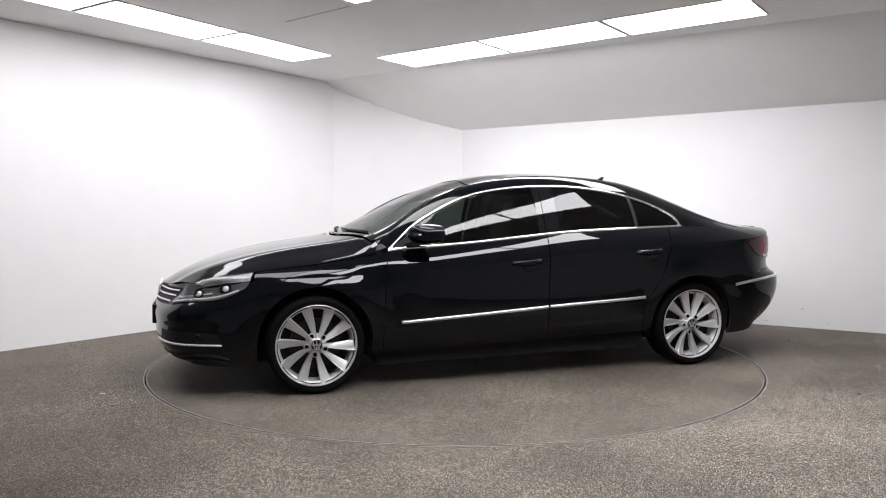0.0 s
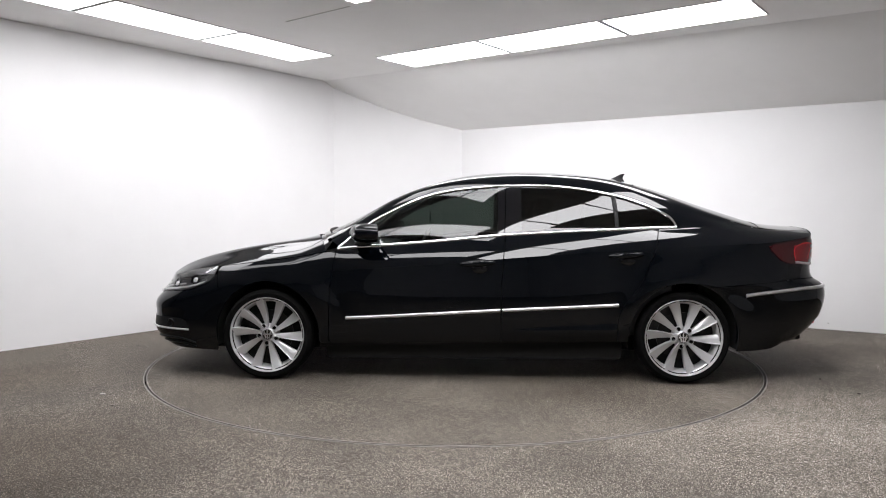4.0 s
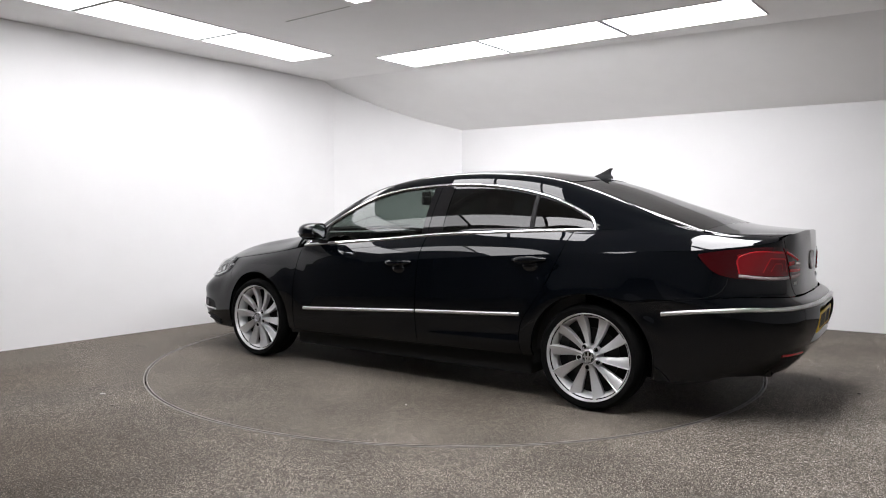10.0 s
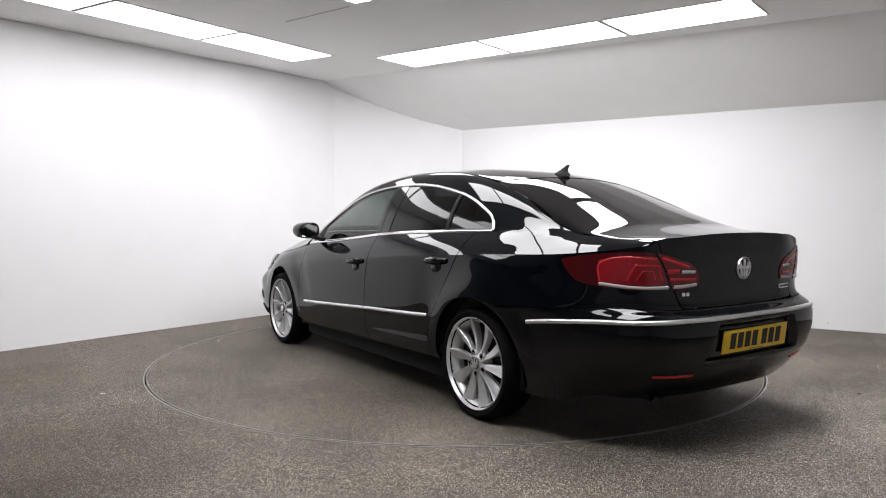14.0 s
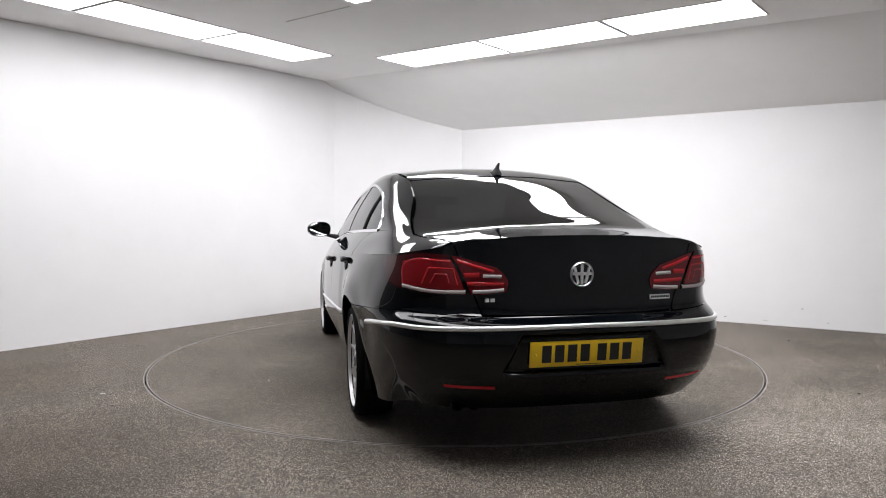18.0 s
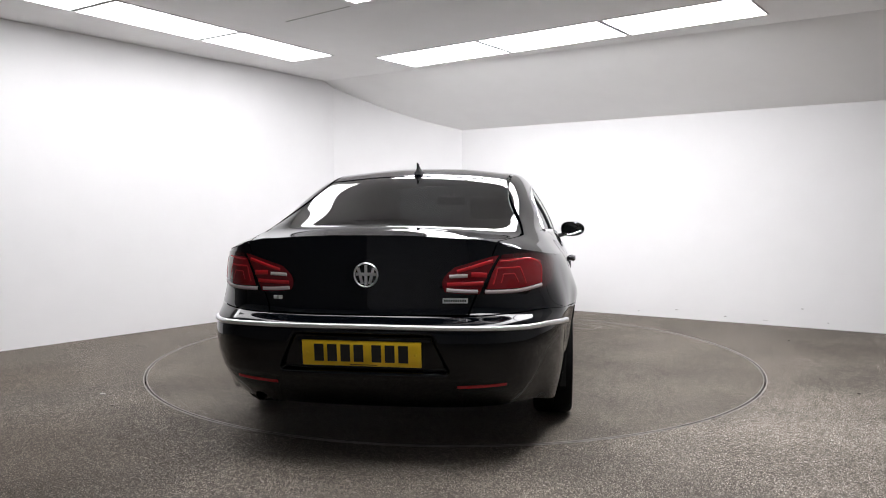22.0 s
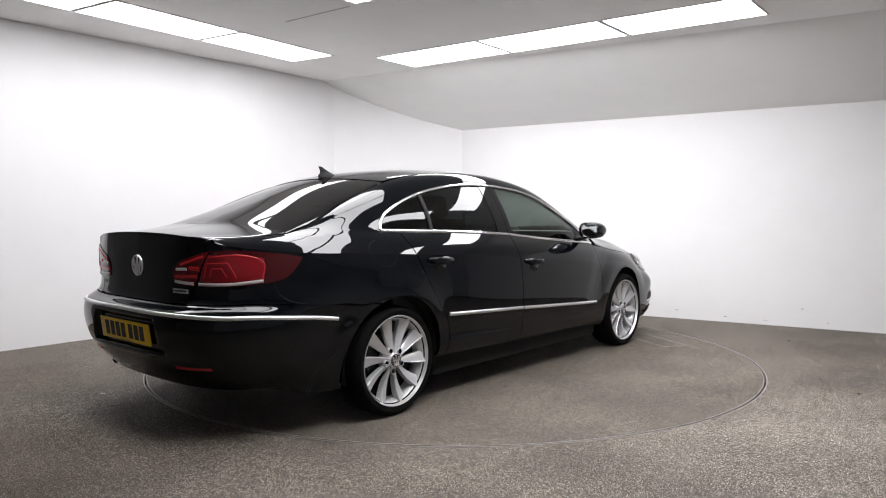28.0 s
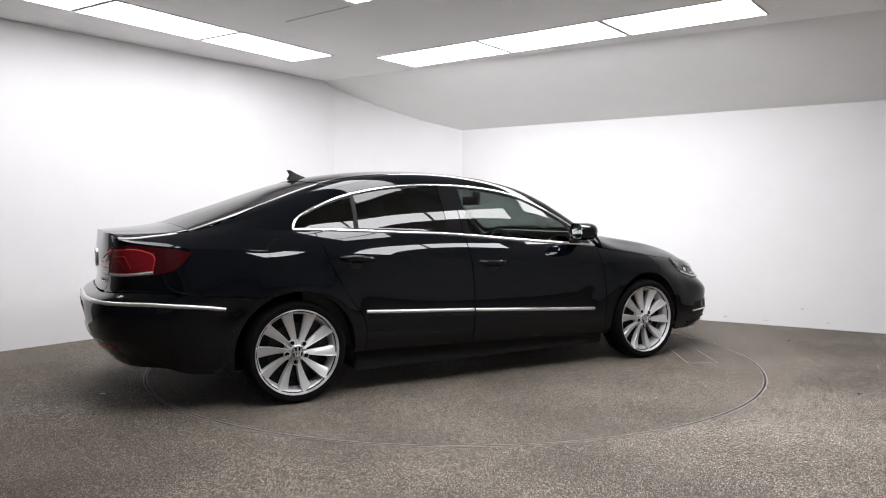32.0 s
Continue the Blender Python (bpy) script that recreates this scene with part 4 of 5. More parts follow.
    k.patch(LOWER, UV((LOWER.find("side", -1.71, .22)[0], 0), (1, 0)), arc_pts(AXLE_R, HUB_Z, ARCH, 113, 113, 1) + S((-1.6, .628), (-1.8, .644), (-2.0, .660)) + REAR((.70, .668), (.57, .664), (.45, .658), (.25, .657)) + UV((1, LOWER.find("rear", 0, .656)[1])),
            UV((LOWER.find("side", -1.71, .22)[0], 0)) + arc_pts(AXLE_R, HUB_Z, ARCH, 187, 113, 14), UV((1, 0), (1, LOWER.find("rear", 0, .656)[1])), n=130, m=60, sides=both, edges="snw", straight="w")
    rb = k.done("rear_bumper", M_PAINT, car)
    k = Skin()
    ue = LOWER.find("side", 1.721, .694)[0]
    k.patch(LOWER, UV((0, 0), (LOWER.find("side", 1.71, .17)[0], 0)), UV((0, 1), (ue, 1)), UV((0, 0), (0, 1)), UV((LOWER.find("side", 1.71, .17)[0], 0)) + arc_pts(AXLE_F, HUB_Z, ARCH, -6, 34, 10) + S((1.696, .60)) + UV((ue, 1)),
            n=60, m=30, sides=both, edges="sne", straight="e")
    fb = k.done("front_bumper", M_PAINT, car)
    return boot, rb, fb


def build_handle(door, x, z, sd):
    uv = LOWER.find("side", x, z) if z < .78 and x > -.5 else LOWER.find("side", x, min(z, .83))
    c, n = LOWER.points(uv[None])[0], LOWER.normals(uv[None])[0]
    bm = bmesh.new()
    slope = 0.055
    prev = None
    for k in range(17):
        t = -1 + k / 8
        cx = c[0] + t * 0.112
        cz = c[2] + 0.012 - t * 0.112 * slope
        lift = 0.034 * (1 - abs(t) ** 3.2) + 0.003
        w = 0.020 * (1 - 0.5 * t * t)
        ring = [bm.verts.new((cx, sd * (c[1] + a), cz + b)) for a, b in ((lift - .012, -w), (lift, -w * .7), (lift + .004, 0), (lift - .002, w * .8), (lift - .014, w))]
        if prev:
            for i in range(5):
                bm.faces.new((prev[i], ring[i], ring[(i + 1) % 5], prev[(i + 1) % 5]))
        else:
            bm.faces.new(ring)
        prev = ring
    bm.faces.new(prev[::-1])
    h = part("handle", bm, M_PAINT, door, "gloss black pull handle", 50)
    bm = bmesh.new()
    bmesh.ops.create_uvsphere(bm, u_segments=20, v_segments=10, radius=1)
    for v in bm.verts:
        v.co = Vector((c[0] - .012 + v.co.x * 0.050, sd * (c[1] + 0.002 + v.co.y * 0.013), c[2] - .026 + v.co.z * 0.030))
    part("handle_cup", bm, M_GLOSSB, h, "recessed finger cup", 60)
    bm = bmesh.new()
    for k in range(13):
        t = -1 + k / 6
        lift = 0.034 * (1 - abs(t) ** 3.2) + 0.006
        for b in (0.0105, 0.0135):
            bm.verts.new((c[0] + t * 0.1, sd * (c[1] + lift + 0.0015), c[2] + 0.012 - t * 0.1 * slope + b))
    bm.verts.ensure_lookup_table()
    for k in range(12):
        bm.faces.new((bm.verts[2 * k], bm.verts[2 * k + 1], bm.verts[2 * k + 3], bm.verts[2 * k + 2]))
    bmesh.ops.solidify(bm, geom=bm.faces[:], thickness=0.0015)
    part("handle_strip", bm, M_CHROME, h, "thin chrome strip")


def build_mirror(door, sd):
    # swept housing: rounded shell, open at the back with a glass
    bm = bmesh.new()
    sections = ((0.775, 0.30), (0.772, .62), (0.755, .84), (0.72, .97), (0.68, 1.0), (0.64, .99), (0.612, .95))
    prev = None
    for x, k in sections:
        ring = []
        for i in range(20):
            a = 2 * math.pi * i / 20
            ca, sa = math.cos(a), math.sin(a)
            e = 0.82
            yy = 0.967 + 0.098 * k * math.copysign(abs(ca) ** e, ca)
            zz = 0.972 + 0.062 * k * math.copysign(abs(sa) ** e, sa) * (1 - 0.12 * ca)
            ring.append(bm.verts.new((x - 0.02 * ca, sd * yy, zz)))
        if prev:
            for i in range(20):
                bm.faces.new((prev[i], ring[i], ring[(i + 1) % 20], prev[(i + 1) % 20]))
        else:
            bm.faces.new(ring)
        prev = ring
    inner = [bm.verts.new((v.co.x + 0.012, sd * 0.967 + (v.co.y - sd * 0.967) * .93, 0.972 + (v.co.z - .972) * .93)) for v in prev]
    for i in range(20):
        bm.faces.new((prev[i], inner[i], inner[(i + 1) % 20], prev[(i + 1) % 20]))
    bm.faces.new(inner)
    m = part("door_mirror", bm, M_PAINT, door, "gloss black door mirror", 50)
    bm = bmesh.new()
    g = [bm.verts.new((v[0] - 0.003, v[1], v[2])) for v in [(p.x, p.y, p.z) for p in [Vector((0.622 - 0.02 * math.cos(2 * math.pi * i / 20), sd * (0.967 + 0.084 * math.copysign(abs(math.cos(2 * math.pi * i / 20)) ** .72, math.cos(2 * math.pi * i / 20))), 0.972 + 0.052 * math.copysign(abs(math.sin(2 * math.pi * i / 20)) ** .72, math.sin(2 * math.pi * i / 20)))) for i in range(20)]]]
    bm.faces.new(g)
    part("mirror_glass", bm, plain("mirror", (.8, .82, .84), 0.02, 1.0), m, "mirror glass")
    bm = bmesh.new()
    prev = None
    for k in range(9):
        t = k / 8
        y = 0.815 + t * 0.10
        ring = [bm.verts.new((.725 + .055 * (1 - .35 * t) * math.cos(a), sd * y, .905 + .022 * t + .020 * (1 - .3 * t) * math.sin(a))) for a in [2 * math.pi * i / 12 for i in range(12)]]
        if prev:
            for i in range(12):
                bm.faces.new((prev[i], ring[i], ring[(i + 1) % 12], prev[(i + 1) % 12]))
        prev = ring
    part("mirror_foot", bm, M_PLASTIC, m, "black plastic mirror foot", 60)
    bm = bmesh.new()
    box(bm, .735, .752, sd * 1.0 - .045, sd * 1.0 + .045, .966, .974, .002)
    part("indicator", bm, M_SILVER, m, "slim clear indicator")
    # sail panel in the window's front corner
    Skin().patch(UPPER, S((.872, .874), (.70, .886)), S((.862, .890), (.70, 1.012)), S((.872, .874), (.862, .890)), S((.70, .886), (.70, 1.012)), n=10, m=8, sides=(sd,), edges="e", out=-0.003).done("mirror_base", M_PLASTIC, door, "black plastic corner panel")


def build_tail_lamp(car, sd):
    # outer lamp on the wing, inner lamp on the boot lid; each a lens over shaped red inserts
    def lamp(name, bot, top, w, e, n, label, mat):
        k = Skin()
        k.patch(LOWER, bot, top, w, e, n=n, m=14, sides=(sd,), edges="snew", out=0.005, depth=0.014)
        return k.done(name, mat, car, label)
    t_out = S((-1.915, .886), (-2.0, .902)) + REAR((.735, .915), (.66, .925), (.585, .922))
    b_out = S((-1.935, .855), (-1.99, .80), (-2.06, .772)) + REAR((.70, .758), (.60, .752), (.505, .752))
    outer = lamp("tail_lamp", b_out, t_out, S((-1.935, .855), (-1.915, .886)), REAR((.505, .752), (.545, .85), (.585, .922)), 30, "red wing-mounted tail lamp with a pale lower band", M_REDW)
    t_in = REAR((.570, .919), (.47, .893), (.385, .868))
    b_in = REAR((.488, .752), (.41, .754), (.342, .762))
    inner = lamp("tail_lamp", b_in, t_in, REAR((.488, .752), (.53, .85), (.570, .919)), REAR((.342, .762), (.332, .80), (.385, .868)), 20, "red tail lamp on the boot lid", M_REDD)

    def strip(own, pts, w, h, mat, label, name="light_bar", straight=False):
        part(name, ribbon(LOWER, pts, w, h, 30, (sd,), 0.0, straight), mat, own, label, 60)
    Skin().patch(LOWER, S((-2.10, .788)) + REAR((.69, .780), (.60, .775), (.520, .775)), S((-2.095, .886)) + REAR((.70, .900), (.62, .905), (.572, .902)), S((-2.10, .788), (-2.095, .886)),
                 REAR((.520, .775), (.545, .85), (.572, .902)), n=24, m=8, sides=(sd,), edges="snew", out=0.0062, depth=0.003).done("lamp_inset", M_REDK, outer, "dark red inner lens")
    strip(outer, S((-2.105, .779)) + REAR((.69, .769), (.60, .763), (.512, .763)), .020, .0085, M_WHITEL, "pale lower band")
    strip(inner, REAR((.482, .764), (.41, .766), (.350, .771)), .020, .0085, M_WHITEL, "pale lower band")
    strip(outer, S((-2.108, .79), (-2.100, .865)) + REAR((.715, .893), (.62, .896), (.575, .893)), .011, .0078, M_REDIN, "bright red light bar")
    strip(outer, REAR((.545, .795), (.562, .862), (.655, .866), (.68, .795)), .012, .0075, M_REDIN, "bright red light bar", straight=True)
    strip(outer, REAR((.578, .800), (.588, .838), (.632, .840), (.650, .800)), .009, .0075, M_REDIN, "bright red light bar", straight=True)
    strip(inner, REAR((.545, .895), (.47, .872), (.395, .850)), .020, .0075, M_REDIN, "bright red light bar")
    strip(inner, REAR((.505, .800), (.44, .797), (.352, .795)), .022, .0075, M_REDIN, "bright red light bar")
    strip(inner, REAR((.44, .832), (.40, .831), (.362, .829)), .018, .0085, M_WHITEL, "small clear reversing light")
    strip(inner, REAR((.52, .835), (.49, .836), (.455, .837)), .028, .0075, M_REDIN, "bright red light bar")


def build_head_lamp(car, sd):
    uf, ub = LOWER.find("front", .60, .640)[0], LOWER.find("side", 1.735, .690)[0]
    vb = UPPER.find("side", 1.735, .694)[0]
    low = dict(c0=FRONT((.585, .548)) + S((2.036, .577), (1.876, .600), (1.765, .650)), c1=UV((uf, 1), (ub, 1)), d0=FRONT((.585, .548)) + UV((uf, 1)), d1=S((1.765, .650)) + UV((ub, 1)))
    edge = UPPER.kv[2] - 0.004
    up = dict(c0=UV((0, 0), (vb, 0)), c1=UV((0, edge)) + S((1.712, .7425)), d0=UV((0, 0), (0, edge)), d1=UV((vb, 0)) + S((1.712, .7425)))
    k = Skin()
    k.patch(LOWER, n=30, m=10, sides=(sd,), edges="s", out=0.002, depth=0.02, **low)
    k.patch(UPPER, n=30, m=5, sides=(sd,), edges="n", out=0.002, depth=0.02, **up)
    base = k.done("head_lamp", M_LAMPH, car, "clear head lamp with dark inside and two bright reflectors")
    for x, z, size in ((1.875, .648, 1.0), (2.025, .619, .9)):
        uv = LOWER.find("side", x, z)
        c, nn = LOWER.points(uv[None])[0], LOWER.normals(uv[None])[0]
        q = Vector(nn).to_track_quat("Y", "Z").to_matrix()

        def bowl(profile):
            bm = lathe([(r * size, h) for r, h in profile], 24, False)
            for v in bm.verts:
                p = q @ v.co + Vector(c)
                v.co = Vector((p.x, p.y * sd, p.z))
            return bm
        refl = part("reflector", bowl([(.016, .004), (.022, .0055), (.0225, .007), (.029, .0085), (.0295, .0095), (.035, .0105), (.037, .0095), (.037, 0)]), M_GLOSSB, base, "dark stepped lamp bowl", 30)
        part("projector", bowl([(0.0, .0115), (.007, .0113), (.012, .010), (.0165, .0080), (.0190, .003)]), M_LAMP, refl, "bright round projector lens", 60)
    part("light_strip", ribbon(LOWER, FRONT((.60, .562)) + S((2.036, .588), (1.90, .608), (1.80, .640)), .012, .008, 24, (sd,), .0), M_LAMP, base, "bright lower strip", 60)
    part("light_strip", ribbon(LOWER, FRONT((.62, .590)) + S((2.05, .607), (1.95, .622)), .009, .007, 24, (sd,), .0), M_SILVER, base, "pale lamp strip", 60)
    k = Skin()
    k.patch(LOWER, n=30, m=10, sides=(sd,), edges="sew", out=0.013, depth=0.014, **low)
    k.patch(UPPER, n=30, m=5, sides=(sd,), edges="new", out=0.013, depth=0.014, **up)
    k.done("lens", M_CLEAR, base, "clear plastic lens")
    # fog lamp and the bright lower grille strip
    part("fog_strip", ribbon(LOWER, S((1.905, .321), (2.02, .325)) + FRONT((.72, .330), (.5, .335)), .012, .010, 24, (sd,)), M_ALLOY, car, "silver lower grille strip", 60)
    uv = LOWER.find("side", 2.04, .366)
    c, nn = LOWER.points(uv[None])[0], LOWER.normals(uv[None])[0]
    k = Skin()
    k.patch(LOWER, S((1.90, .330), (2.0, .332)) + FRONT((.72, .337), (.56, .342)), S((1.93, .385), (2.0, .398)) + FRONT((.74, .400), (.56, .402)), S((1.90, .330), (1.93, .385)), FRONT((.56, .342), (.56, .402)), n=20, m=6, sides=(sd,), edges="snew", out=0.001, depth=0.01)
    f = k.done("fog_lamp_recess", M_PLASTIC, car, "black lower air intake")
    bm = lathe([(0.0, .003), (.016, .004), (.022, .006), (.026, .004), (.027, 0)], 20, False)
    q = Vector(nn).to_track_quat("Y", "Z").to_matrix()
    for v in bm.verts:
        p = q @ v.co + Vector(c)
        v.co = Vector((p.x, p.y * sd, p.z))
    part("fog_lamp", bm, M_GLOSSB, f, "round fog lamp", 60)


def badge(name, n, c, up, r, parent):
    """Round chrome badge: rim ring and plain bars on a dark ground."""
    n, up = Vector(n).normalized(), Vector(up)
    right = up.cross(n).normalized()
    up = n.cross(right).normalized()
    m = Matrix((right, n, up)).transposed().to_4x4()
    m.translation = Vector(c)
    bm = lathe([(r * .86, 0), (r * .86, .006), (r * .93, .009), (r, .006), (r, 0)], 40)
    for v in bm.verts:
        v.co = m @ v.co
    ob = part(name, bm, M_SATIN, parent, "round chrome badge", 60)
    bm = lathe([(0, .003), (r * .87, .003), (r * .87, 0)], 40, False)
    for v in bm.verts:
        v.co = m @ v.co
    part("badge_ground", bm, M_GLOSSB, ob, "black badge ground", 40)
    for x0, z0, x1, z1 in ((-.62, .55, -.30, -.72), (.62, .55, .30, -.72), (0, .80, 0, -.80), (-.80, .05, .80, .05)):
        bm = bmesh.new()
        d = Vector((x1 - x0, 0, z1 - z0)) * r
        p = Vector((d.z, 0, -d.x)).normalized() * r * .13
        a, b = Vector((x0, 0, z0)) * r, Vector((x1, 0, z1)) * r
        lo = [bm.verts.new(m @ (q + Vector((0, .002, 0)))) for q in (a + p, b + p, b - p, a - p)]
        hi = [bm.verts.new(m @ (q + Vector((0, .0075, 0)))) for q in (a + p * .8, b + p * .8, b - p * .8, a - p * .8)]
        bm.faces.new(hi)
        bm.faces.new(lo[::-1])
        for i in range(4):
            bm.faces.new((lo[i], lo[(i + 1) % 4], hi[(i + 1) % 4], hi[i]))
        part("badge_bar", bm, M_SATIN, ob)
    return ob


def on_rear(y, z):
    uv = LOWER.find("rear", abs(y), z)
    p, n = LOWER.points(uv[None])[0], LOWER.normals(uv[None])[0]
    s = -1 if y < 0 else 1
    return Vector((p[0], p[1] * s, p[2])), Vector((n[0], n[1] * s, n[2]))


def build_rear(car, boot, rb):
    strip = S((-1.752, .570), (-1.9, .590), (-2.05, .603)) + REAR((.74, .612), (.62, .616), (.40, .618), (.2, .619)) + UV((1, LOWER.find("rear", 0, .620)[1]))
    q = LOWER.line(strip, 90)
    for sd in (1, -1):
        part("bumper_trim", ribbon(LOWER, None, .022, .011, 90, (sd,), uv=q), M_SATIN, rb, "chrome strip round the rear bumper", 60)
        part("reflector", ribbon(LOWER, REAR((.40, .358), (.50, .361), (.605, .365)), .015, .005, 24, (sd,)), M_REDIN, rb, "slim red reflector", 60)
    for sd in (1, -1):
        part("bumper_seam", ribbon(LOWER, S((-1.93, .662), (-2.0, .678), (-2.045, .715), (-2.06, .768)), .003, .0006, 24, (sd,)), M_GAP, rb, "thin dark seam")
    c, n = on_rear(0, .833)
    badge("badge", n, c, (0, 0, 1), .055, boot)
    # model letters on the boot lid
    for k, y in enumerate((.422, .398)):
        c, n = on_rear(y, .727)
        bm = bmesh.new()
        box(bm, -.003, .003, -.0095, .0095, -.008, .008, .002)
        for v in bm.verts:
            v.co = Vector((c.x - .001 + v.co.x, c.y - v.co.y, c.z + v.co.z))
        part("model_mark", bm, M_TRIM_W, boot, "small chrome bar")
    c, n = on_rear(-.387, .724)
    bm = bmesh.new()
    box(bm, c.x - .006, c.x + .01, c.y - .053, c.y + .053, c.z - .0105, c.z + .0105, .001)
    for v in bm.verts:
        v.co.x += (v.co.y - c.y) * (n.y / n.x) * -1
    b = part("trim_badge", bm, M_SATIN, boot, "small silver badge with dark unreadable letters")
    bm = bmesh.new()
    for k in range(10):
        y = c.y + .044 - k * .0097
        x = c.x - .0065 + (y - c.y) * (n.y / n.x) * -1
        box(bm, x - .001, x + .004, y - .0034, y + .0034, c.z - .004, c.z + .005)
    part("badge_letters", bm, M_INK, b)
    # number plate
    c, n = on_rear(0, .503)
    bm = bmesh.new()
    box(bm, -.004, .004, -.26, .26, -.0555, .0555, .003)
    tilt = Matrix.Translation((-2.4175, 0.004, .503)) @ Euler((0, radians(-7), 0)).to_matrix().to_4x4()
    for v in bm.verts:
        v.co = tilt @ v.co
    plate = part("number_plate", bm, M_YELLOW, rb, "yellow number plate with black bars", 30)
    bm = bmesh.new()
    box(bm, .002, .045, -.20, .20, -.04, .04, .004)
    for v in bm.verts:
        v.co = tilt @ v.co
    part("plate_mount", bm, M_PLASTIC, plate, "black plastic plate mount")
    for k in range(7):       # plain bars in place of the characters
        y = .185 - k * .058 - (.02 if k > 3 else 0)
        bm = bmesh.new()
        box(bm, -.0052, .0, y - .021, y + .021, -.036, .040)
        for v in bm.verts:
            v.co = tilt @ v.co
        part("plate_bar", bm, M_INK, plate)
    bm = bmesh.new()
    box(bm, -.0048, .0, -.07, .05, -.050, -.047)
    for v in bm.verts:
        v.co = tilt @ v.co
    part("plate_bar", bm, M_INK, plate)
    for y in (.235, -.235):
        bm = lathe([(0, .007), (.005, .0065), (.007, .004)], 12, False)
        for v in bm.verts:
            v.co = tilt @ Vector((-v.co.y, v.co.x + y, v.co.z))
        part("plate_screw", bm, M_YELLOW, plate, "", 60)
    # roof aerial: a swept fin on a low foot
    bm = bmesh.new()
    prev = None
    for z, x0, x1, w in ((1.330, -.990, -1.150, .030), (1.347, -1.000, -1.146, .027), (1.354, -1.022, -1.138, .019), (1.364, -1.050, -1.134, .012),
                         (1.376, -1.078, -1.136, .009), (1.388, -1.101, -1.143, .007), (1.396, -1.116, -1.149, .0055), (1.400, -1.126, -1.148, .003)):
        ring = [bm.verts.new(((x0 + x1) / 2 + (x0 - x1) / 2 * math.cos(a), w * math.copysign(abs(math.sin(a)) ** .8, math.sin(a)), z)) for a in [2 * math.pi * i / 16 for i in range(16)]]
        if prev:
            for i in range(16):
                bm.faces.new((prev[i], ring[i], ring[(i + 1) % 16], prev[(i + 1) % 16]))
        else:
            bm.faces.new(ring[::-1])
        prev = ring
    bm.faces.new(prev)
    part("aerial", bm, M_PLASTIC, car, "black shark-fin roof aerial", 50)
    # exhaust pipes
    for y in (.455, .53):
        bm = lathe([(.027, 0), (.030, .002), (.030, .16), (.027, .16), (.025, .10), (.025, .0)], 24)
        for v in bm.verts:
            v.co = Vector((-2.235 + v.co.y, y + v.co.x, .262 + v.co.z))
        part("exhaust_pipe", bm, M_GLOSSB, car, "sooty black exhaust pipe", 40)
    # fuel flap on the right wing
    pts = [("side", -1.421 + .088 * math.cos(radians(a)) * (1 - 0.12 * math.sin(radians(a)) ** 2), .884 + .070 * math.sin(radians(a))) for a in range(0, 361, 10)]
    bm = bmesh.new()
    line = []
    for _, x, z in pts:
        crease = np.interp(-x, -np.array(CREASE_X), np.array(CREASE_Z))
        s_ = LOWER if z < crease else UPPER
        uv = s_.find("side", x, z)
        line.append((Vector(s_.points(uv[None])[0]), Vector(s_.normals(uv[None])[0])))
    rings = []
    for i, (p, nn) in enumerate(line):
        t = (line[(i + 1) % len(line)][0] - line[i - 1][0]).normalized()
        b = nn.cross(t)
        rings.append([bm.verts.new(Vector((q.x, -q.y, q.z))) for q in (p - b * .0022 + nn * .0005, p - nn * .001, p + b * .0022 + nn * .0005)])
    for r0, r1 in zip(rings, rings[1:]):
        for i in range(2):
            bm.faces.new((r0[i], r1[i], r1[i + 1], r0[i + 1]))
    part("fuel_flap_gap", bm, M_GAP, car, "round shut line of the fuel flap")


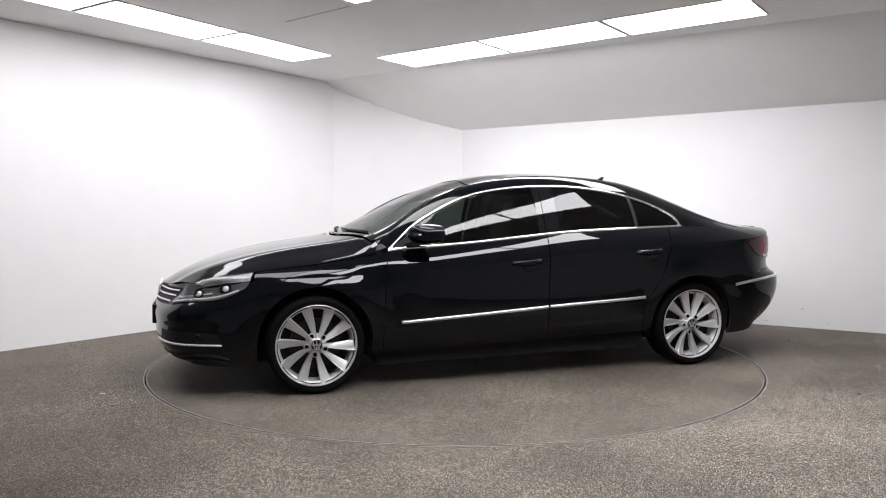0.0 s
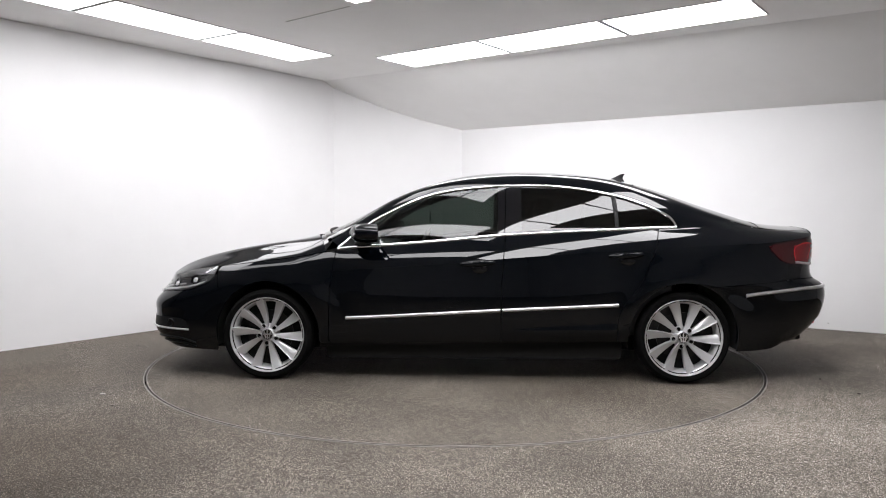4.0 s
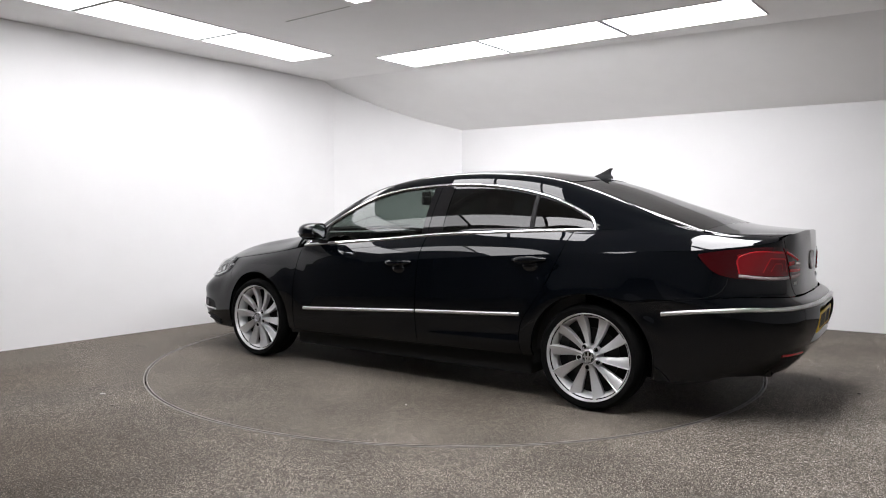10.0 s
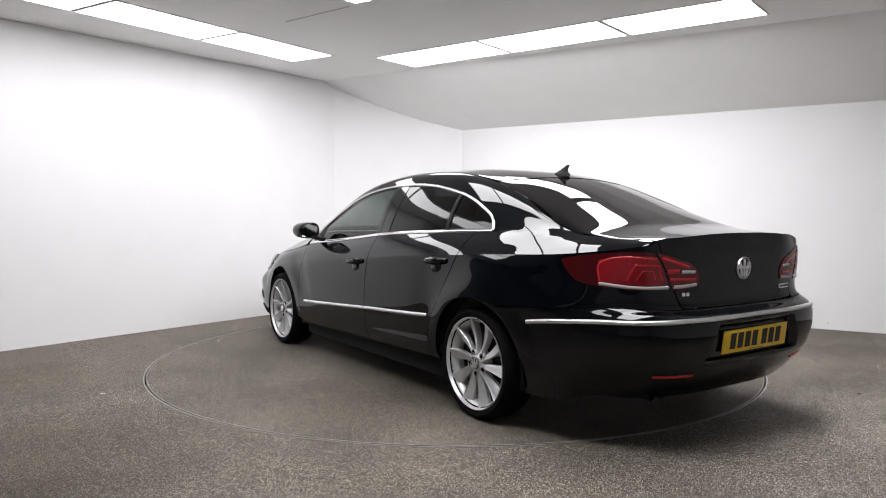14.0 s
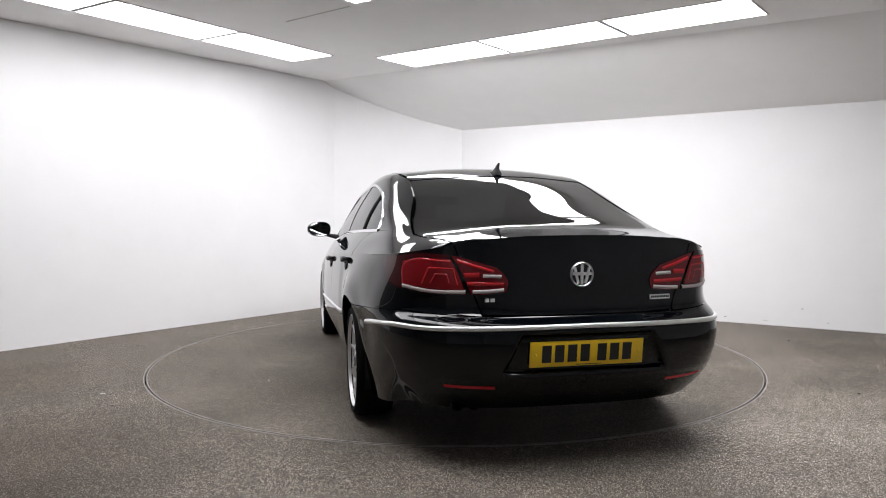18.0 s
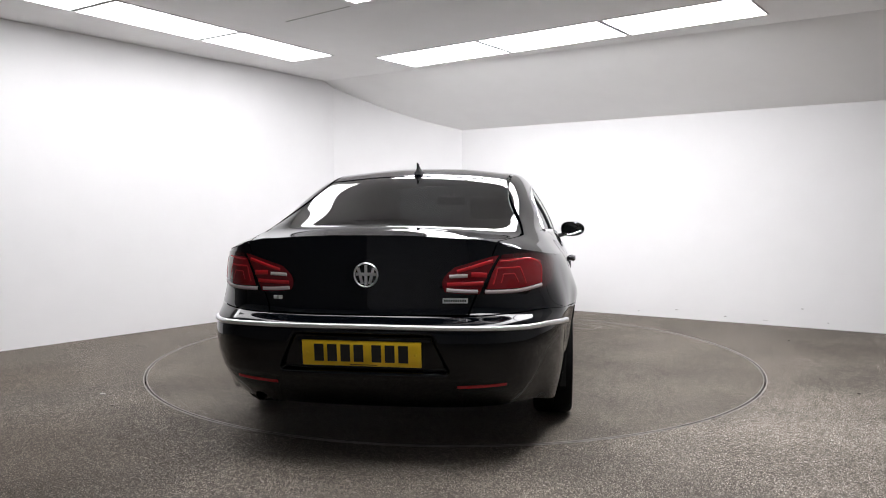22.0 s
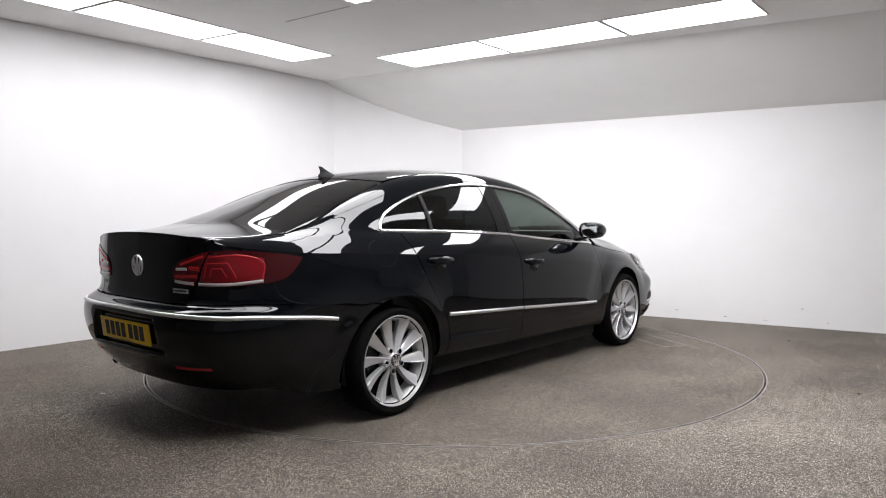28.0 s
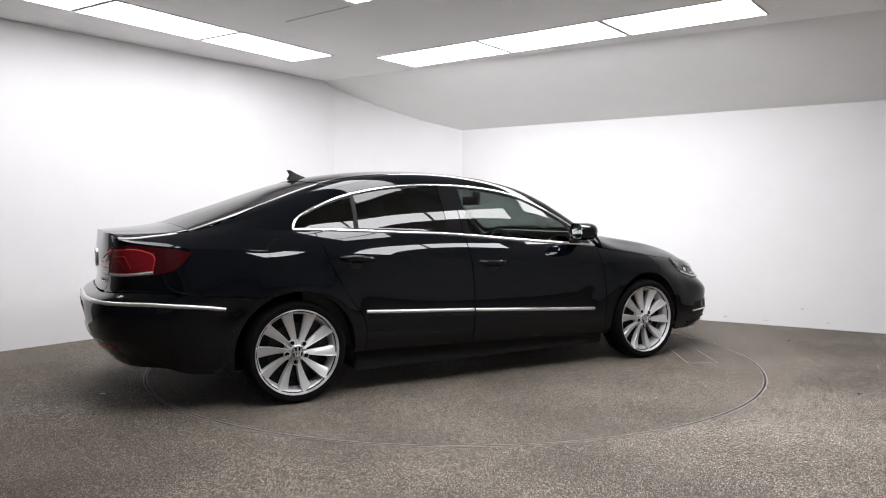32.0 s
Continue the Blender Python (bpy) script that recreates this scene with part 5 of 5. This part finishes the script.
def build_front(car, fb):
    k = Skin()
    k.patch(LOWER, FRONT((.55, .545), (.3, .535)) + UV((0, LOWER.find("front", 0, .530)[1])), FRONT((.56, .642), (.3, .638)) + UV((0, .985)), FRONT((.55, .545), (.56, .642)),
            UV((0, LOWER.find("front", 0, .530)[1]), (0, .985)), n=20, m=8, sides=(1, -1), edges="sn", out=.001)
    g = k.done("grille", M_PLASTIC, fb, "black radiator grille with chrome bars")
    for z in (.556, .588, .620):
        for sd in (1, -1):
            part("grille_bar", ribbon(LOWER, FRONT((.555, z + .004), (.3, z - .002)) + UV((0, LOWER.find("front", 0.0, z - .008)[1])), .014, .012, 24, (sd,)), M_CHROME, g, "", 60)
    c = LOWER.points(LOWER.find("front", 0, .600)[None])[0]
    badge("badge", (1, 0, .25), (c[0] + .006, 0, c[2]), (0, 0, 1), .06, fb)
    bm = bmesh.new()
    box(bm, 2.300, 2.322, -.265, .265, .390, .511, .003)
    holder = part("plate_holder", bm, M_PLASTIC, fb, "black plate holder")
    bm = bmesh.new()
    box(bm, 2.320, 2.325, -.26, .26, .395, .506, .001)
    plate = part("number_plate", bm, plain("plate_white", (.75, .75, .74), .35, grain=.03, scale=20), holder, "white number plate with black bars")
    for k in range(7):
        y = .185 - k * .058 - (.02 if k > 3 else 0)
        bm = bmesh.new()
        box(bm, 2.323, 2.3262, y - .021, y + .021, .412, .490)
        part("plate_bar", bm, M_INK, holder)
    for z in (.235, .262):
        for sd in (1, -1):
            part("splitter_strip", ribbon(LOWER, S((1.86, z - .03), (1.98, z)) + FRONT((.68, z), (.4, z), (.2, z)), .014, .010, 30, (sd,)), M_PLASTIC, fb, "black lower lip", 60)
    # wipers at the foot of the screen
    for y0, y1 in ((.62, .05), (.0, -.55)):
        bm = bmesh.new()
        prev = None
        for k in range(17):
            t = k / 16
            y = y0 + (y1 - y0) * t
            uv = UPPER.find("top", 1.075 - .10 * (abs(y) / .62) ** 2 - .03 * t, abs(y))
            p, n = UPPER.points(uv[None])[0], UPPER.normals(uv[None])[0]
            p, n = Vector((p[0], y, p[2])), Vector((n[0], n[1] * (1 if y > 0 else -1), n[2]))
            f = Vector((1, 0, -.4)).normalized()
            ring = [bm.verts.new(p + n * a + f * b) for a, b in ((.0, 0), (.010, -.006), (.016, 0), (.010, .008))]
            if prev:
                for i in range(4):
                    bm.faces.new((prev[i], ring[i], ring[(i + 1) % 4], prev[(i + 1) % 4]))
            prev = ring
        part("wiper", bm, M_PLASTIC, car, "black flat wiper blade", 60)
    # scuttle panel between bonnet and screen
    Skin().patch(UPPER, S((.985, .851)) + TOP((1.055, .6), (1.13, .3)) + UV((UPPER.find("top", 1.16, 0)[0], 1)), TOP((.94, .76), (1.03, .55), (1.09, .3)) + UV((UPPER.find("top", 1.115, 0)[0], 1)),
                 S((.985, .851)) + TOP((.94, .76)), UV((UPPER.find("top", 1.16, 0)[0], 1), (UPPER.find("top", 1.115, 0)[0], 1)), n=24, m=4, sides=(1, -1), edges="", out=-.012).done("scuttle", M_GLOSSB, car, "black plastic scuttle panel")


def wheel(car, x, y, sd):
    """Ten bladed spokes in a polished rim; the outer face looks along +y before it is turned."""
    R = 0.2990
    m = Matrix.Translation((x, y * sd, 0.2995)) @ (Matrix.Identity(4) if sd > 0 else Matrix.Rotation(math.pi, 4, "Z"))
    rim = lathe([(.2482, -.004), (.2478, .0090), (.2455, .0100), (.2432, .004), (.236, -.012), (.222, -.03), (.214, -.07), (.210, -.14), (.222, -.165), (.222, -.175), (.246, -.18), (.246, -.17), (.226, -.15), (.226, -.02), (.236, -.01)], 64)
    w = part("wheel", rim, M_ALLOY, car, "silver ten-blade alloy wheel with low-profile tyre", 40)
    w.matrix_basis = m
    w.data.materials[0] = M_ALLOY
    ty = lathe([(.232, -.012), (.2440, -.004), (.2490, .006), (.262, .0125), (.276, .013), (.287, .005), (.295, -.010), (R, -.026), (R, -.075), (R - .004, -.078), (R - .004, -.084), (R, -.087), (R, -.150), (.295, -.170), (.285, -.186), (.265, -.192), (.243, -.182), (.232, -.165)], 80)
    part("tyre", ty, M_RUBBER, w, "black low-profile tyre", 30)
    disc = lathe([(.06, -.074), (.155, -.074), (.155, -.086), (.06, -.086)], 40)
    part("brake_disc", disc, plain("brake_steel", (.035, .035, .035), .45, 1.0) if "brake_steel" not in bpy.data.materials else bpy.data.materials["brake_steel"], w, "grey brake disc", 40)
    # added black disc, stands in for the shade between the spokes
    back = lathe([(0, -.088), (.214, -.088), (.214, -.10), (0, -.10)], 32, False)
    part("spoke_gap_shade", back, M_GAP, w, "added black disc for the shade behind the spokes")
    hub = lathe([(.028, -.010), (.040, -.014), (.044, -.024), (.066, -.045), (.066, -.09), (.03, -.09), (.026, -.02)], 40)
    part("hub", hub, M_ALLOY, w, "", 50)
    spoke = None
    if "spoke" in bpy.data.meshes:
        spoke = bpy.data.meshes["spoke"]
    else:
        bm = bmesh.new()
        prev = None
        n = 12
        for k in range(n + 1):
            t = k / n
            r = .040 + (.2430 - .040) * t
            mid = radians(5) * t ** 1.2             # blades lean as they go out
            half = (.0095 + .0245 * t) / r
            depth = -.014 - .010 * math.sin(math.pi * t) + .012 * t * t
            pts = []
            for a, h in ((-1, -.045), (-1, -.006), (-.86, .001), (-.70, -.003), (-.1, -.008), (.55, -.014), (1, -.024), (1, -.048)):
                ang = mid + a * half
                pts.append(bm.verts.new((r * math.sin(ang), depth + h * (.6 + .4 * t), r * math.cos(ang))))
            if prev:
                for i in range(8):
                    bm.faces.new((prev[i], pts[i], pts[(i + 1) % 8], prev[(i + 1) % 8]))
            else:
                bm.faces.new(pts)
            prev = pts
        bm.faces.new(prev[::-1])
        bmesh.ops.recalc_face_normals(bm, faces=bm.faces)
        spoke = bpy.data.meshes.new("spoke")
        bm.to_mesh(spoke)
        bm.free()
        spoke.materials.append(M_ALLOY)
        soften(spoke, 22)
    for k in range(10):
        o = new("spoke", spoke)
        o.parent = w
        o.matrix_basis = Matrix.Rotation(radians(36 * k + 10), 4, "Y")
    for k in range(5):
        a = radians(72 * k + 28)
        bm = lathe([(0, -.030), (.007, -.030), (.0085, -.024), (.0125, -.0165), (.0125, -.03)], 14, False)
        for v in bm.verts:
            v.co += Vector((.060 * math.sin(a), 0.002, .060 * math.cos(a)))
        bolt = part("wheel_bolt", bm, M_GAP, w, "dark wheel bolt", 40)
        bm = lathe([(.0135, -.034), (.0135, -.017), (.0165, -.016), (.0185, -.022), (.0185, -.034)], 18)
        for v in bm.verts:
            v.co += Vector((.060 * math.sin(a), 0.002, .060 * math.cos(a)))
        part("bolt_seat", bm, M_ALLOY, bolt, "bright bolt seat", 40)
    cap = badge("cap", (0, 1, 0), (0, -.008, 0), (0, 0, 1), .035, None)
    cap.parent = w
    cap.data.materials[0] = M_ALLOY_D
    cap["label"] = "dark round hub cap"
    return w


def build_underside(car):
    # floor pan and wheel housings
    bm = bmesh.new()
    box(bm, -1.72, 1.85, -.55, .55, .15, .25, .02)
    box(bm, -.98, .98, -.83, .83, .135, .27, .03)
    box(bm, -2.2, -1.7, -.60, .60, .25, .30, .02)
    part("floor_pan", bm, M_GAP, car, "dark underbody", 30)
    for x in (AXLE_F, AXLE_R):
        for sd in (1, -1):
            bm = bmesh.new()
            n = 24
            cols = []
            for k in range(n + 1):
                a = radians(-14 + 208 * k / n)
                cols.append([bm.verts.new((x + .356 * math.cos(a), sd * yy, HUB_Z + .356 * math.sin(a))) for yy in (.52, .856 if x > 0 else .872)])
            for p, q in zip(cols, cols[1:]):
                bm.faces.new((p[0], q[0], q[1], p[1]))
            bm.faces.new([c[0] for c in cols])
            part("wheel_housing", bm, M_GAP, car, "dark wheel housing")
    # inner bulkheads keep light out of the engine bay and boot
    bm = bmesh.new()
    box(bm, 1.0, 1.03, -.74, .74, .25, .80)
    part("bulkhead", bm, M_GAP, car, "dark bulkhead")
    bm = bmesh.new()
    box(bm, -1.52, -1.50, -.70, .70, .25, .96)
    part("bulkhead", bm, M_GAP, car, "dark bulkhead")


def cushion(bm, x0, x1, y0, y1, z0, z1, m=None):
    box(bm, x0, x1, y0, y1, z0, z1, min(x1 - x0, y1 - y0, z1 - z0) * .32, m)


def build_cabin(car):
    # dashboard
    bm = bmesh.new()
    prof = ((1.02, .60), (1.02, .84), (.86, .885), (.70, .885), (.63, .86), (.60, .80), (.62, .60))
    for y in (-.74, .74):
        for x, z in prof:
            bm.verts.new((x, y, z))
    bm.verts.ensure_lookup_table()
    n = len(prof)
    for i in range(n):
        bm.faces.new((bm.verts[i], bm.verts[(i + 1) % n], bm.verts[n + (i + 1) % n], bm.verts[n + i]))
    bm.faces.new(bm.verts[:n])
    bm.faces.new(bm.verts[n:])
    part("dashboard", bm, M_SEAT, car, "black soft dashboard", 40)
    # steering wheel on the right
    bm = bmesh.new()
    rings = []
    for k in range(36):
        a = 2 * math.pi * k / 36
        rings.append([bm.verts.new(((.185 + .016 * math.cos(b)) * math.sin(a), .016 * math.sin(b), (.185 + .016 * math.cos(b)) * math.cos(a))) for b in [2 * math.pi * i / 10 for i in range(10)]])
    for k in range(36):
        p, q = rings[k], rings[(k + 1) % 36]
        for i in range(10):
            bm.faces.new((p[i], p[(i + 1) % 10], q[(i + 1) % 10], q[i]))
    cushion(bm, -.075, .075, -.03, .03, -.06, .05)
    box(bm, -.18, -.06, -.01, .01, -.02, .02)
    box(bm, .06, .18, -.01, .01, -.02, .02)
    box(bm, -.02, .02, -.01, .01, -.18, -.05)
    m = Matrix.Translation((.44, -.37, .80)) @ Matrix.Rotation(radians(90), 4, "Z") @ Matrix.Rotation(radians(-24), 4, "X")
    for v in bm.verts:
        v.co = m @ v.co
    part("steering_wheel", bm, M_SEAT, car, "black three-spoke steering wheel", 50)
    for y in (.37, -.37):
        bm = bmesh.new()
        cushion(bm, -.30, .28, y - .26, y + .26, .40, .56)
        part("seat_cushion", bm, M_SEAT, car, "black leather seat", 50)
        bm = bmesh.new()
        mt = Matrix.Translation((-.30, y, .48)) @ Matrix.Rotation(radians(-16), 4, "Y")
        cushion(bm, -.09, .07, -.25, .25, 0, .60, mt)
        sb = part("seat_back", bm, M_SEAT, car, "black leather seat back", 50)
        bm = bmesh.new()
        cushion(bm, -.05, .05, -.125, .125, .61, .76, mt)
        part("head_restraint", bm, M_SEAT, sb, "", 50)
    bm = bmesh.new()
    cushion(bm, -1.25, -.75, -.62, .62, .40, .55)
    part("rear_bench", bm, M_SEAT, car, "black leather rear bench", 50)
    bm = bmesh.new()
    mt = Matrix.Translation((-1.25, 0, .48)) @ Matrix.Rotation(radians(-22), 4, "Y")
    cushion(bm, -.08, .08, -.62, .62, 0, .50, mt)
    part("rear_seat_back", bm, M_SEAT, car, "black leather rear seat back", 50)
    for y in (.33, -.33):
        bm = bmesh.new()
        cushion(bm, -.05, .05, -.13, .13, .50, .62, mt @ Matrix.Translation((0, y, 0)))
        part("rear_head_restraint", bm, M_SEAT, car, "black rear head restraint", 50)
    bm = bmesh.new()
    box(bm, -1.98, -1.45, -.62, .62, .95, .975, .01)
    part("parcel_shelf", bm, M_SEAT, car, "black parcel shelf")
    # inner mirror with its foot and the hanging tag
    bm = bmesh.new()
    cushion(bm, .325, .355, -.115, .115, 1.165, 1.235)
    mi = part("cabin_mirror", bm, M_PLASTIC, car, "black inner mirror", 50)
    bm = bmesh.new()
    box(bm, .35, .42, -.015, .015, 1.20, 1.27, .005)
    part("mirror_arm", bm, M_PLASTIC, mi)
    bm = bmesh.new()
    box(bm, .330, .340, -.012, .012, 1.03, 1.11, .003)
    box(bm, .334, .336, -.001, .001, 1.11, 1.17)
    part("hanging_tag", bm, M_PLASTIC, mi, "small dark hanging tag")
    # headlining
    Skin().patch(UPPER, TOP((.2, .52), (-.35, .50), (-1.05, .49)), UV((UPPER.find("top", .2, 0)[0], 1), (UPPER.find("top", -1.05, 0)[0], 1)), TOP((.2, .52)) + UV((UPPER.find("top", .2, 0)[0], 1)),
                 TOP((-1.05, .49)) + UV((UPPER.find("top", -1.05, 0)[0], 1)), n=12, m=8, sides=(1, -1), edges="", out=-.035).done("headlining", M_LINER, car, "pale headlining")
    # inner door skins below the windows
    for sd in (1, -1):
        bm = bmesh.new()
        box(bm, -1.3, .9, sd * .80 - .012, sd * .80 + .012, .30, .845, .005)
        part("door_lining", bm, M_SEAT, car, "black door lining")


def build_car():
    car = tagged(new("car"), "glossy black four-door coupe-style saloon with chrome trim, on the turntable", "car")
    boot, rb, fb = build_shell(car)
    build_rear(car, boot, rb)
    build_front(car, fb)
    for x in (AXLE_F, AXLE_R):
        for sd in (1, -1):
            wheel(car, x, .894, sd)
    build_underside(car)
    build_cabin(car)
    return car


def heading(t):
    """Smooth heading of the car at t seconds."""
    ts, hs = [q[0] for q in TURN], [q[1] for q in TURN]
    return float((weights(ts, spline_basis(ts), [t]) @ np.array(hs, float))[0])


def motions(car, disc):
    rows_car, rows_disc = [], []
    for k in range(33):
        h = heading(k)
        r = pose(0, 0, 0, 0, 0, h)
        rows_car.append((float(k), r @ Matrix.Translation((-AXIS[0], -AXIS[1], 0))))
        rows_disc.append((float(k), r))
    walk(car, rows_car)
    walk(disc, rows_disc)


build_booth()
build_lights()
build_dirt()
DISC = build_disc()
CAR = build_car()
motions(CAR, DISC)
